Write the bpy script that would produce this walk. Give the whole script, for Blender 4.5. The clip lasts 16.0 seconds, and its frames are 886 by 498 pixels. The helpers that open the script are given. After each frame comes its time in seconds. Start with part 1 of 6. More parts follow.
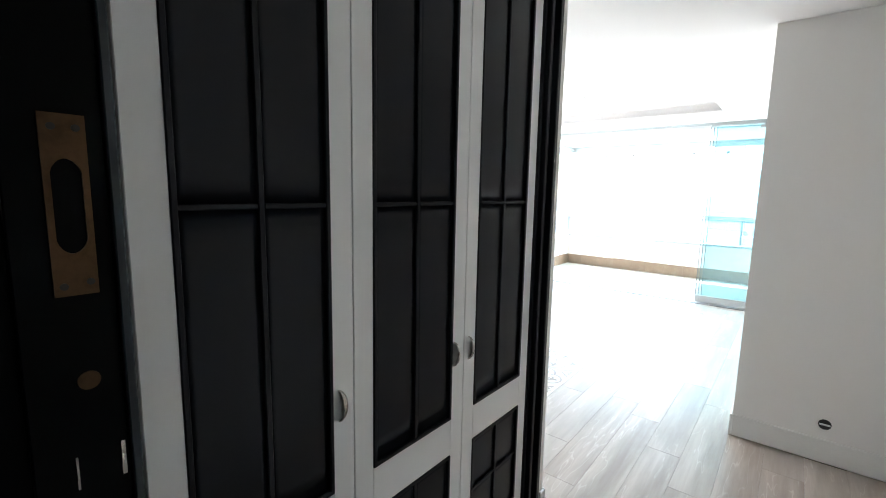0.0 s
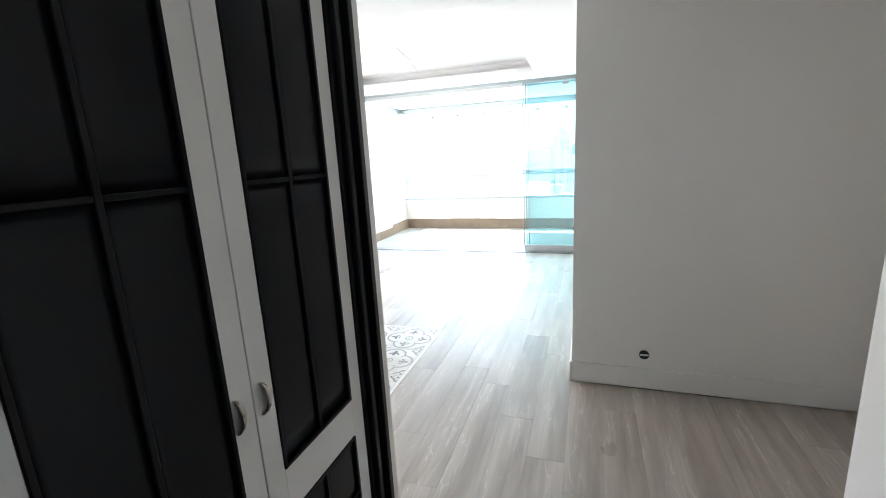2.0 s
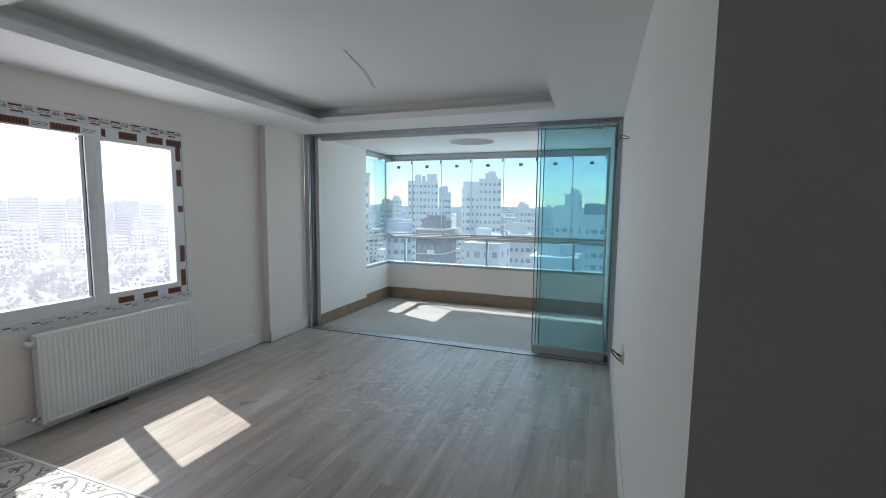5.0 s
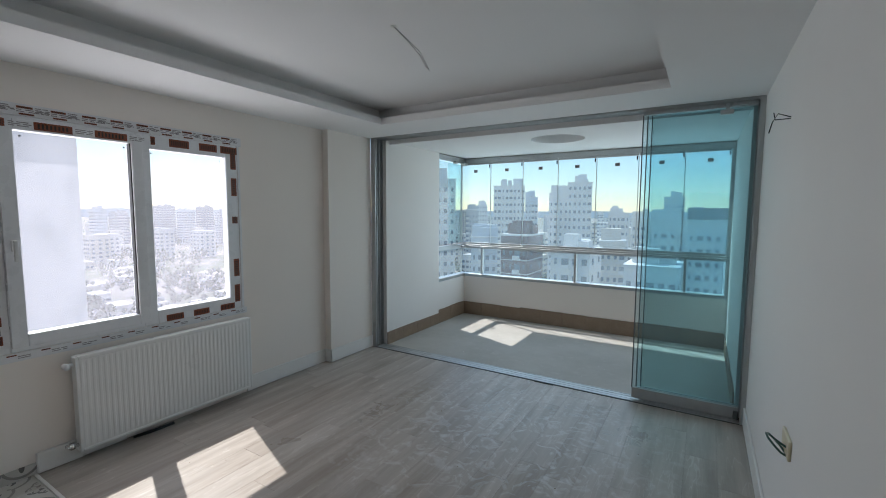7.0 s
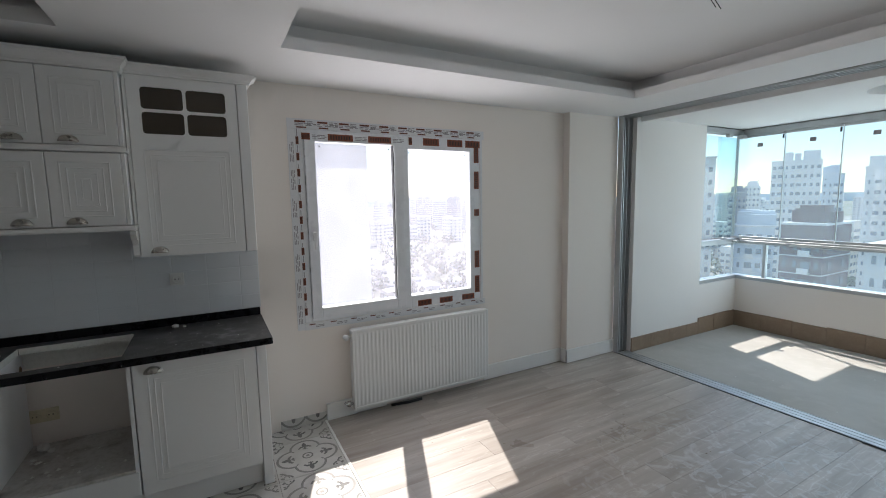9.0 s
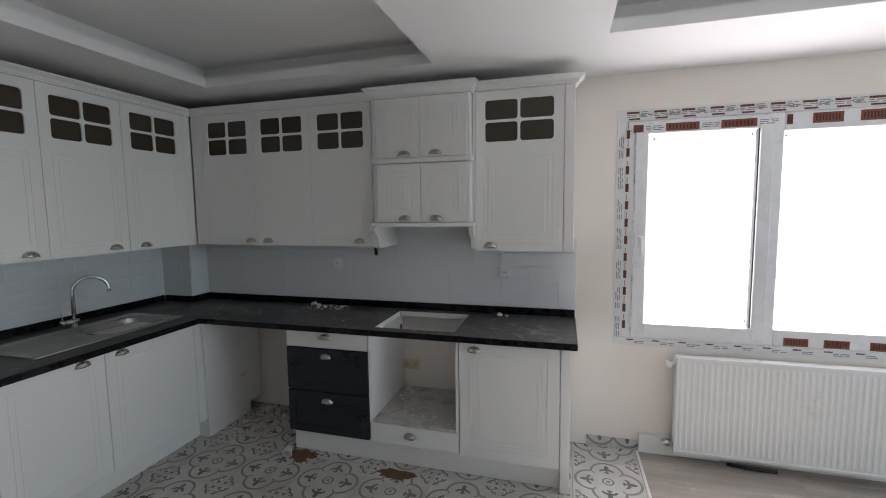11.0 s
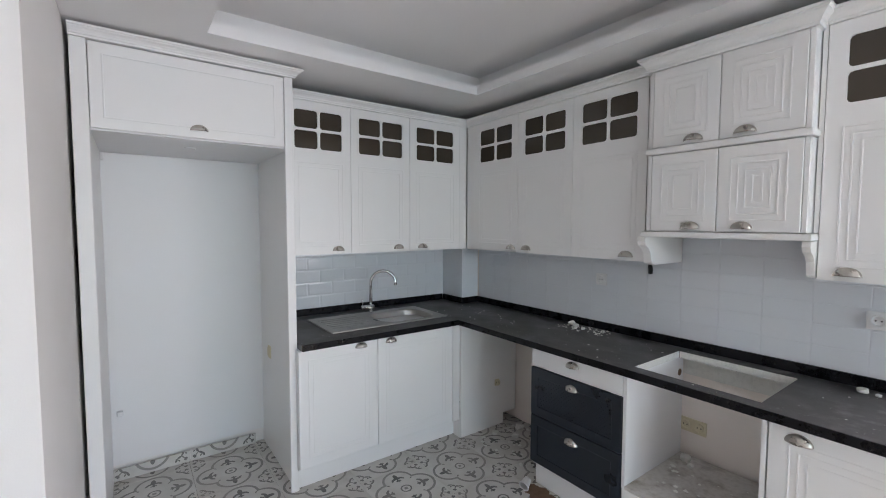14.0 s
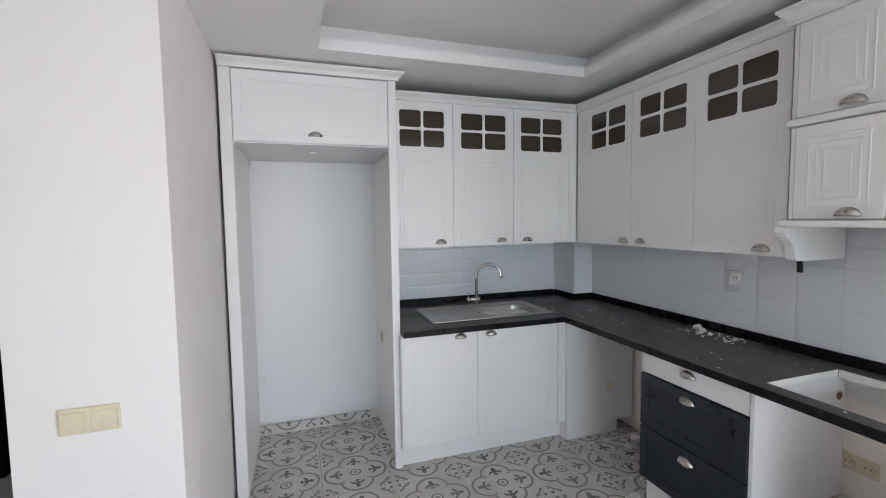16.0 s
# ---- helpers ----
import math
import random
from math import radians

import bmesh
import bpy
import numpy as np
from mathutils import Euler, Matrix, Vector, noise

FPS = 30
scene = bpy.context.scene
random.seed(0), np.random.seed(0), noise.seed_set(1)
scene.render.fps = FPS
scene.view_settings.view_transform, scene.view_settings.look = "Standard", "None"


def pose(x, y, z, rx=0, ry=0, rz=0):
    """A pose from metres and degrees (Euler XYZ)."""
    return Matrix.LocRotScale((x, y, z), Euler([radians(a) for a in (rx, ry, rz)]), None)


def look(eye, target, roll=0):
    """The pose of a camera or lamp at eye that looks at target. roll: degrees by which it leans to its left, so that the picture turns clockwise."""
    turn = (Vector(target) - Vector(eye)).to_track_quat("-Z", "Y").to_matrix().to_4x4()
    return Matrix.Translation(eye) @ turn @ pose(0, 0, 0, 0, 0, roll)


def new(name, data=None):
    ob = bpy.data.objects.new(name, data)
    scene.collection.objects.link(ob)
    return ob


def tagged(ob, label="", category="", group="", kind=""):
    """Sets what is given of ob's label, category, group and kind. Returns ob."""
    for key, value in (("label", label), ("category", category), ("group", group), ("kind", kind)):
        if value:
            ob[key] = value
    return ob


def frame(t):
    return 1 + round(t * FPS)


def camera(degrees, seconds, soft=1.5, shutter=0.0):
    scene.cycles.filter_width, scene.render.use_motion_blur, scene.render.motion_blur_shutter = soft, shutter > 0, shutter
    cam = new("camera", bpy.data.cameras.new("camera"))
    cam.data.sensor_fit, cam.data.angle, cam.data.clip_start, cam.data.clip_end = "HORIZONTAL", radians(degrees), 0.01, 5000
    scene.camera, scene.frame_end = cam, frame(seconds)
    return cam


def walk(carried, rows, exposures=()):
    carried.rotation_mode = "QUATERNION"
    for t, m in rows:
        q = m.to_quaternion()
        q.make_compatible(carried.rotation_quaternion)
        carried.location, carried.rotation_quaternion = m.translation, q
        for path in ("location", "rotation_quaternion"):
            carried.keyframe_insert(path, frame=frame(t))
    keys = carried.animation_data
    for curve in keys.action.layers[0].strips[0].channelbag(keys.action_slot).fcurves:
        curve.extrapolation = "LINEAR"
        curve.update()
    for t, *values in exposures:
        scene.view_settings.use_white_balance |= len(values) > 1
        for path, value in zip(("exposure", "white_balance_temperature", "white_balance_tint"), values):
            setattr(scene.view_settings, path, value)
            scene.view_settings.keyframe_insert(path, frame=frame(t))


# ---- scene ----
cam = camera(91.6, 16.0, soft=1.0)
PATH = [
    (0, (4.098, 0.018, 1.547), (2.845, 1.553, 1.279), 1.1),
    (0.5, (4.097, 0.036, 1.486), (2.914, 1.592, 1.062), 0.6),
    (1, (4.078, 0.105, 1.473), (2.997, 1.719, 0.998), 0.3),
    (1.5, (4.009, 0.262, 1.527), (3.256, 2.062, 1.086), -2.1),
    (2, (3.981, 0.467, 1.548), (3.351, 2.317, 1.123), -3.0),
    (2.5, (3.999, 0.792, 1.56), (3.393, 2.665, 1.206), -2.0),
    (3, (3.918, 1.108, 1.541), (3.313, 2.991, 1.242), 0.5),
    (3.5, (3.822, 1.445, 1.611), (3.207, 3.33, 1.347), 0.7),
    (4, (3.774, 1.776, 1.625), (3.151, 3.663, 1.395), 0.8),
    (4.2, (3.761, 1.894, 1.615), (3.136, 3.782, 1.402), 0.7),
    (6.3, (3.611, 2.917, 1.669), (2.768, 4.723, 1.495), 0.8),
    (6.5, (3.583, 2.969, 1.668), (2.706, 4.759, 1.496), 0.7),
    (7, (3.557, 3.031, 1.672), (2.524, 4.735, 1.5), 0.3),
    (7.5, (3.566, 3.052, 1.707), (2.295, 4.585, 1.525), -0.2),
    (8, (3.568, 3.093, 1.723), (2.08, 4.415, 1.53), -0.7),
    (8.5, (3.439, 3.156, 1.697), (1.802, 4.289, 1.497), -1.1),
    (9, (3.287, 3.218, 1.704), (1.538, 4.162, 1.48), -1.0),
    (9.5, (3.221, 3.303, 1.67), (1.341, 3.952, 1.463), -1.8),
    (10, (3.172, 3.38, 1.706), (1.195, 3.589, 1.493), -1.6),
    (10.2, (3.164, 3.395, 1.713), (1.176, 3.429, 1.498), -1.2),
    (12.3, (2.928, 3.511, 1.637), (1.318, 2.332, 1.513), -1.2),
    (12.5, (2.908, 3.548, 1.65), (1.359, 2.29, 1.523), -1.1),
    (13, (2.854, 3.579, 1.646), (1.455, 2.155, 1.523), -0.4),
    (13.5, (2.711, 3.468, 1.624), (1.435, 1.933, 1.507), 0.0),
    (14, (2.594, 3.382, 1.636), (1.42, 1.766, 1.519), 0.1),
    (14.5, (2.434, 3.395, 1.632), (1.563, 1.598, 1.524), -0.4),
    (15, (2.331, 3.42, 1.624), (1.812, 1.492, 1.516), -1.1),
    (15.5, (2.308, 3.436, 1.621), (1.84, 1.495, 1.495), -1.1),
    (16, (2.398, 3.472, 1.623), (1.766, 1.579, 1.485), -0.8),
]
EXPOSURES = [(0.0, 3.22, 6350, 10), (1.0, 3.2, 6350, 10), (1.5, 3.05, 6350, 10), (2.0, 2.8, 6350, 10), (2.5, 2.58, 6350, 10), (3.0, 2.29, 6250, 11), (3.5, 1.57, 6050, 9), (4.0, 0.99, 6050, 9), (6.3, -0.02, 6200, 9), (7.0, 0.02, 6200, 10), (8.0, 0.26, 6300, 11), (9.0, 0.36, 6400, 12), (10.0, 0.89, 6500, 14), (12.3, 1.5, 6450, 16), (13.5, 2.05, 6400, 18), (14.5, 2.2, 6400, 18), (16.0, 2.22, 6450, 19)]
walk(cam, [(t, look(eye, target, roll)) for t, eye, target, roll in PATH], EXPOSURES)
BALCONY_W, WINDOW_W = 21.0, 18.0

# ---- light ----
world = bpy.data.worlds.new("sky")
scene.world = world
world.use_nodes = True
wn = world.node_tree.nodes
sky = wn.new("ShaderNodeTexSky")
sky.sky_type, sky.sun_disc = "NISHITA", False
sky.sun_elevation, sky.sun_rotation = radians(58), radians(-70)
sky.air_density, sky.dust_density, sky.ozone_density = 1.2, 0.0, 3.0
world.node_tree.links.new(sky.outputs[0], wn["Background"].inputs[0])
wn["Background"].inputs[1].default_value = 0.135
SUN_WAY = Vector((0.70, -0.255, -1.0))
sun = new("sun", bpy.data.lights.new("sun", "SUN"))
sun.data.energy, sun.data.angle, sun.data.color = 5.0, radians(0.6), (1.0, 0.95, 0.88)
sun.matrix_world = look((0, 0, 30), Vector((0, 0, 30)) + SUN_WAY)


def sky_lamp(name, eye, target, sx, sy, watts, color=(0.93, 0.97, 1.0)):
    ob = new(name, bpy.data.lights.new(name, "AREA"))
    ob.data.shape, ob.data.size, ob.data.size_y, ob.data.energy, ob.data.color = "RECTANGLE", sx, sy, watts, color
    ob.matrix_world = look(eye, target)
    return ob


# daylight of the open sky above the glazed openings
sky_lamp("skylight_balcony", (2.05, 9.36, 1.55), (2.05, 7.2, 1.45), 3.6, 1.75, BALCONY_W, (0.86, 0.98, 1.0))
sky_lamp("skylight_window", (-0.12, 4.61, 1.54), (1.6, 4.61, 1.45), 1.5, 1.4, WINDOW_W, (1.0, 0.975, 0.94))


# ---- materials ----
class Sock:
    """A value in a node tree that can be reckoned with."""

    def __init__(self, tree, s):
        self.tree, self.s = tree, s

    def op(self, kind, *others):
        n = self.tree.nodes.new("ShaderNodeMath")
        n.operation = kind
        for i, o in enumerate((self, *others)):
            if isinstance(o, Sock):
                self.tree.links.new(o.s, n.inputs[i])
            else:
                n.inputs[i].default_value = o
        return Sock(self.tree, n.outputs[0])

    def __add__(self, o): return self.op("ADD", o)
    def __sub__(self, o): return self.op("SUBTRACT", o)
    def __mul__(self, o): return self.op("MULTIPLY", o)
    def abs(self): return self.op("ABSOLUTE")
    def lt(self, o): return self.op("LESS_THAN", o)
    def max(self, o): return self.op("MAXIMUM", o)
    def min(self, o): return self.op("MINIMUM", o)
    def sqrt(self): return self.op("SQRT")


class Mat:
    """A principled material with small helpers for procedural inputs."""

    def __init__(self, name, color, rough=0.5, metal=0.0):
        self.m = bpy.data.materials.new(name)
        self.m.use_nodes = True
        self.t = self.m.node_tree
        self.b = self.t.nodes["Principled BSDF"]
        self.b.inputs["Base Color"].default_value = (*color, 1)
        self.b.inputs["Roughness"].default_value = rough
        self.b.inputs["Metallic"].default_value = metal
        self.color = color

    def link(self, a, b):
        self.t.links.new(a.s if isinstance(a, Sock) else a, b)

    def coords(self, scale=(1, 1, 1), kind="Object", random_shift=0.0):
        c = self.t.nodes.new("ShaderNodeTexCoord").outputs[kind]
        mp = self.t.nodes.new("ShaderNodeMapping")
        mp.inputs["Scale"].default_value = scale
        self.link(c, mp.inputs[0])
        if random_shift:
            r = self.t.nodes.new("ShaderNodeObjectInfo").outputs["Random"]
            v = self.t.nodes.new("ShaderNodeVectorMath")
            v.operation = "SCALE"
            v.inputs[0].default_value = (random_shift, random_shift * 1.7, random_shift * 0.6)
            self.link(r, v.inputs[3])
            self.link(v.outputs[0], mp.inputs[1])
        return mp.outputs[0]

    def noise(self, scale, detail=4, stretch=(1, 1, 1), rough=0.55, shift=0.0, kind="Object"):
        n = self.t.nodes.new("ShaderNodeTexNoise")
        n.inputs["Scale"].default_value, n.inputs["Detail"].default_value, n.inputs["Roughness"].default_value = scale, detail, rough
        self.link(self.coords(stretch, kind, shift), n.inputs["Vector"])
        return Sock(self.t, n.outputs[0])

    def ramp(self, s, lo, hi, a=0.0, b=1.0):
        n = self.t.nodes.new("ShaderNodeMapRange")
        for i, v in enumerate((lo, hi, a, b)):
            n.inputs[i + 1].default_value = v
        self.link(s, n.inputs[0])
        return Sock(self.t, n.outputs[0])

    def mix(self, fac, a, b):
        n = self.t.nodes.new("ShaderNodeMix")
        n.data_type = "RGBA"
        for v, i in ((fac, 0), (a, 6), (b, 7)):
            if isinstance(v, Sock):
                self.link(v, n.inputs[i])
            elif isinstance(v, tuple):
                n.inputs[i].default_value = (*v, 1)
            elif isinstance(v, float):
                n.inputs[i].default_value = v
            else:
                self.link(v, n.inputs[i])
        return n.outputs[2]

    def paint(self, c):
        self.link(c, self.b.inputs["Base Color"])

    def rough(self, s):
        self.link(s, self.b.inputs["Roughness"])

    def bump(self, s, strength=0.2, distance=0.002):
        n = self.t.nodes.new("ShaderNodeBump")
        n.inputs["Strength"].default_value, n.inputs["Distance"].default_value = strength, distance
        self.link(s, n.inputs["Height"])
        self.link(n.outputs[0], self.b.inputs["Normal"])


def worn(name, color, rough, dirt, amount=0.5, scale=6.0, grain=60.0, metal=0.0, bump=0.1, rough_var=0.1):
    """A surface with grain, soft stains and uneven gloss."""
    m = Mat(name, color, rough, metal)
    big, fine = m.noise(scale, 5), m.noise(grain, 3)
    f = m.ramp(big, 0.5, 0.8, 0.0, amount) + m.ramp(fine, 0.45, 0.75, 0.0, amount * 0.35)
    m.paint(m.mix(f, color, dirt))
    m.rough(m.ramp(big, 0.3, 0.7, max(0.02, rough - rough_var), min(1.0, rough + rough_var)))
    if bump:
        m.bump(fine, bump, 0.001)
    return m.m


WALL = worn("wall_paint", (0.82, 0.80, 0.775), 0.75, (0.76, 0.735, 0.705), 0.25, 1.2, 220, bump=0.25)
CREAMWALL = worn("cream_wall_paint", (0.85, 0.79, 0.735), 0.75, (0.79, 0.73, 0.67), 0.25, 1.2, 220, bump=0.25)
CEIL = worn("ceiling_paint", (0.83, 0.825, 0.82), 0.85, (0.77, 0.76, 0.75), 0.25, 0.9, 180, bump=0.15)
TRIM = worn("white_trim", (0.80, 0.79, 0.77), 0.4, (0.68, 0.66, 0.62), 0.4, 3, 90, bump=0.03)
LACQ = worn("white_lacquer", (0.82, 0.815, 0.80), 0.32, (0.76, 0.745, 0.71), 0.08, 2.5, 120, bump=0.03, rough_var=0.02)
MELA = worn("white_melamine", (0.80, 0.80, 0.80), 0.4, (0.74, 0.73, 0.71), 0.08, 3, 80, bump=0.02, rough_var=0.02)
DIRTY = worn("dusty_board", (0.58, 0.56, 0.53), 0.7, (0.27, 0.235, 0.20), 1.0, 7, 40, bump=0.3)
BLACK = worn("black_panel", (0.0045, 0.006, 0.0095), 0.3, (0.006, 0.008, 0.011), 0.08, 4, 60, bump=0.03, rough_var=0.01)
NAVY = worn("navy_lacquer", (0.009, 0.014, 0.023), 0.35, (0.02, 0.025, 0.03), 0.2, 6, 70, bump=0.05)
STEELDOOR = worn("dark_steel", (0.003, 0.0034, 0.0042), 0.4, (0.005, 0.005, 0.005), 0.5, 5, 80, metal=0.0, bump=0.1)
BRASS = worn("aged_brass", (0.10, 0.058, 0.03), 0.48, (0.055, 0.032, 0.02), 0.8, 25, 140, metal=0.9, bump=0.2)
NICKEL = worn("brushed_nickel", (0.50, 0.47, 0.43), 0.3, (0.35, 0.33, 0.3), 0.5, 30, 200, metal=1.0, bump=0.05)
CHROME = worn("chrome", (0.75, 0.75, 0.75), 0.12, (0.5, 0.5, 0.5), 0.4, 20, 150, metal=1.0, bump=0.0, rough_var=0.06)
STEEL = worn("stainless_steel", (0.44, 0.425, 0.405), 0.38, (0.38, 0.365, 0.345), 0.3, 3, 160, metal=1.0, bump=0.05)
ALU = worn("aluminium", (0.52, 0.54, 0.55), 0.4, (0.40, 0.41, 0.42), 0.5, 8, 120, metal=0.7, bump=0.05)
CREAM = worn("cream_plastic", (0.70, 0.63, 0.45), 0.4, (0.5, 0.44, 0.32), 0.4, 20, 120, bump=0.02)
PLASTIC = worn("white_plastic", (0.78, 0.78, 0.78), 0.35, (0.62, 0.62, 0.6), 0.3, 20, 120, bump=0.02)
PVC = worn("pvc_frame", (0.80, 0.81, 0.83), 0.3, (0.66, 0.66, 0.68), 0.3, 8, 90, bump=0.02)
FILM = worn("protective_film", (0.78, 0.78, 0.79), 0.25, (0.62, 0.61, 0.62), 0.5, 30, 150, bump=0.3)
PRINT_RED = worn("film_print_rust", (0.22, 0.06, 0.028), 0.35, (0.16, 0.04, 0.025), 0.4, 40, 150, bump=0.1)
PRINT_GREY = worn("film_print_grey", (0.27, 0.25, 0.26), 0.35, (0.45, 0.43, 0.43), 0.6, 60, 200, bump=0.1)
PRINT_DARK = worn("print_dark", (0.03, 0.018, 0.015), 0.4, (0.1, 0.06, 0.05), 0.4, 60, 200, bump=0.0)
RAD = worn("radiator_enamel", (0.80, 0.80, 0.79), 0.35, (0.7, 0.69, 0.67), 0.3, 4, 100, bump=0.03)
RUBBER = worn("black_rubber", (0.015, 0.015, 0.015), 0.6, (0.05, 0.05, 0.05), 0.4, 30, 100)
PLASTER = worn("plaster_crumbs", (0.72, 0.72, 0.68), 0.9, (0.5, 0.5, 0.47), 0.5, 40, 160, bump=0.4)
BROWN = worn("brown_stain", (0.15, 0.085, 0.045), 0.7, (0.09, 0.05, 0.03), 0.7, 30, 90, bump=0.3)
SKIRT = worn("brown_skirting", (0.25, 0.175, 0.12), 0.6, (0.36, 0.28, 0.21), 0.6, 9, 60, bump=0.3)
CABIN = worn("cabinet_inside", (0.20, 0.17, 0.13), 0.6, (0.12, 0.10, 0.08), 0.5, 4, 60, bump=0.05)
BSPLASH = worn("glazed_tile", (0.73, 0.755, 0.785), 0.12, (0.69, 0.71, 0.735), 0.3, 4, 100, bump=0.03, rough_var=0.06)
GROUT = worn("tile_grout", (0.80, 0.82, 0.84), 0.9, (0.75, 0.765, 0.78), 0.4, 12, 120, bump=0.3)
SEAL = worn("dark_seal", (0.10, 0.115, 0.12), 0.45, (0.16, 0.17, 0.18), 0.4, 10, 100, metal=0.3, bump=0.05)
DARKGAP = worn("floor_base", (0.16, 0.14, 0.12), 0.9, (0.08, 0.07, 0.06), 0.5, 8, 60)


def granite():
    m = Mat("dusty_granite", (0.02, 0.02, 0.022), 0.25)
    dust, smear, grain = m.noise(3.2, 6), m.noise(11, 5, (1, 0.5, 1)), m.noise(240, 2)
    f = (m.ramp(dust, 0.35, 0.75, 0.15, 0.75) + m.ramp(smear, 0.5, 0.75, 0.0, 0.3)) 
    base = m.mix(f, m.mix(m.ramp(grain, 0.5, 0.7), (0.013, 0.013, 0.015), (0.06, 0.06, 0.062)), (0.155, 0.15, 0.145))
    # dried plaster smears near the window end
    geo = m.t.nodes.new("ShaderNodeNewGeometry").outputs["Position"]
    away = m.t.nodes.new("ShaderNodeVectorMath")
    away.operation = "DISTANCE"
    away.inputs[1].default_value = (0.42, 3.22, 0.9)
    m.link(geo, away.inputs[0])
    smudge = m.ramp(m.noise(15, 8, (1, 1, 1), shift=3.0), 0.5, 0.72) * m.ramp(Sock(m.t, away.outputs["Value"]), 0.05, 0.42, 1.0, 0.0)
    spots = m.ramp(m.noise(60, 3, shift=7.0), 0.68, 0.72)
    m.paint(m.mix((smudge * 0.42).max(spots * 0.6), base, (0.5, 0.5, 0.5)))
    m.rough(m.ramp(dust, 0.35, 0.7, 0.3, 0.7))
    m.bump(grain, 0.08, 0.001)
    return m.m


for dull, gloss in ((BLACK, 0.2), (STEELDOOR, 0.05)):
    dull.node_tree.nodes["Principled BSDF"].inputs["Specular IOR Level"].default_value = gloss
GRANITE = granite()
GRANITE_EDGE = worn("polished_granite", (0.006, 0.006, 0.008), 0.3, (0.03, 0.03, 0.03), 0.15, 14, 120, bump=0.03)
GRANITE_EDGE.node_tree.nodes["Principled BSDF"].inputs["Specular IOR Level"].default_value = 0.25


def laminate():
    m = Mat("laminate_plank", (0.4, 0.36, 0.32), 0.3)
    rnd = Sock(m.t, m.t.nodes.new("ShaderNodeObjectInfo").outputs["Random"])
    g1 = m.noise(9, 6, (1, 0.09, 1), 0.6, 13.0)
    g2 = m.noise(42, 5, (1, 0.05, 1), 0.6, 29.0)
    crack = m.noise(7, 3, (1, 0.12, 1), 0.7, 41.0)
    dust = m.noise(1.3, 5, kind="Object")
    base = m.mix(m.ramp(g1, 0.36, 0.66), (0.285, 0.235, 0.195), (0.52, 0.465, 0.415))
    base = m.mix(m.ramp(g2, 0.35, 0.7, 0.0, 0.5), base, (0.34, 0.29, 0.25))
    line = m.ramp((crack - 0.5).abs(), 0.0, 0.010, 1.0, 0.0) * m.ramp(g1, 0.42, 0.58)
    base = m.mix(line * 0.5, base, (0.70, 0.68, 0.65))
    tone = m.ramp(rnd, 0.0, 1.0, 0.0, 0.28)
    base = m.mix(tone, base, (0.52, 0.485, 0.45))
    base = m.mix(m.ramp(dust, 0.45, 0.75, 0.0, 0.3), base, (0.50, 0.48, 0.455))
    # wiped dust and dried film near the balcony opening
    geo = m.t.nodes.new("ShaderNodeNewGeometry").outputs["Position"]
    away = m.t.nodes.new("ShaderNodeVectorMath")
    away.operation = "DISTANCE"
    away.inputs[1].default_value = (2.35, 5.9, 0.0)
    m.link(geo, away.inputs[0])
    wipe = m.t.nodes.new("ShaderNodeTexNoise")
    wipe.inputs["Scale"].default_value, wipe.inputs["Detail"].default_value, wipe.inputs["Distortion"].default_value = 7.0, 6.0, 2.2
    m.link(geo, wipe.inputs["Vector"])
    smear = m.ramp(Sock(m.t, wipe.outputs[0]), 0.52, 0.72) * m.ramp(Sock(m.t, away.outputs["Value"]), 0.5, 1.5, 1.0, 0.0)
    base = m.mix(smear * 0.55, base, (0.74, 0.76, 0.77))
    m.paint(base)
    m.rough(m.ramp(dust, 0.3, 0.7, 0.27, 0.44) - smear * 0.12)
    m.bump(g2, 0.12, 0.0008)
    return m.m


LAMINATE = laminate()


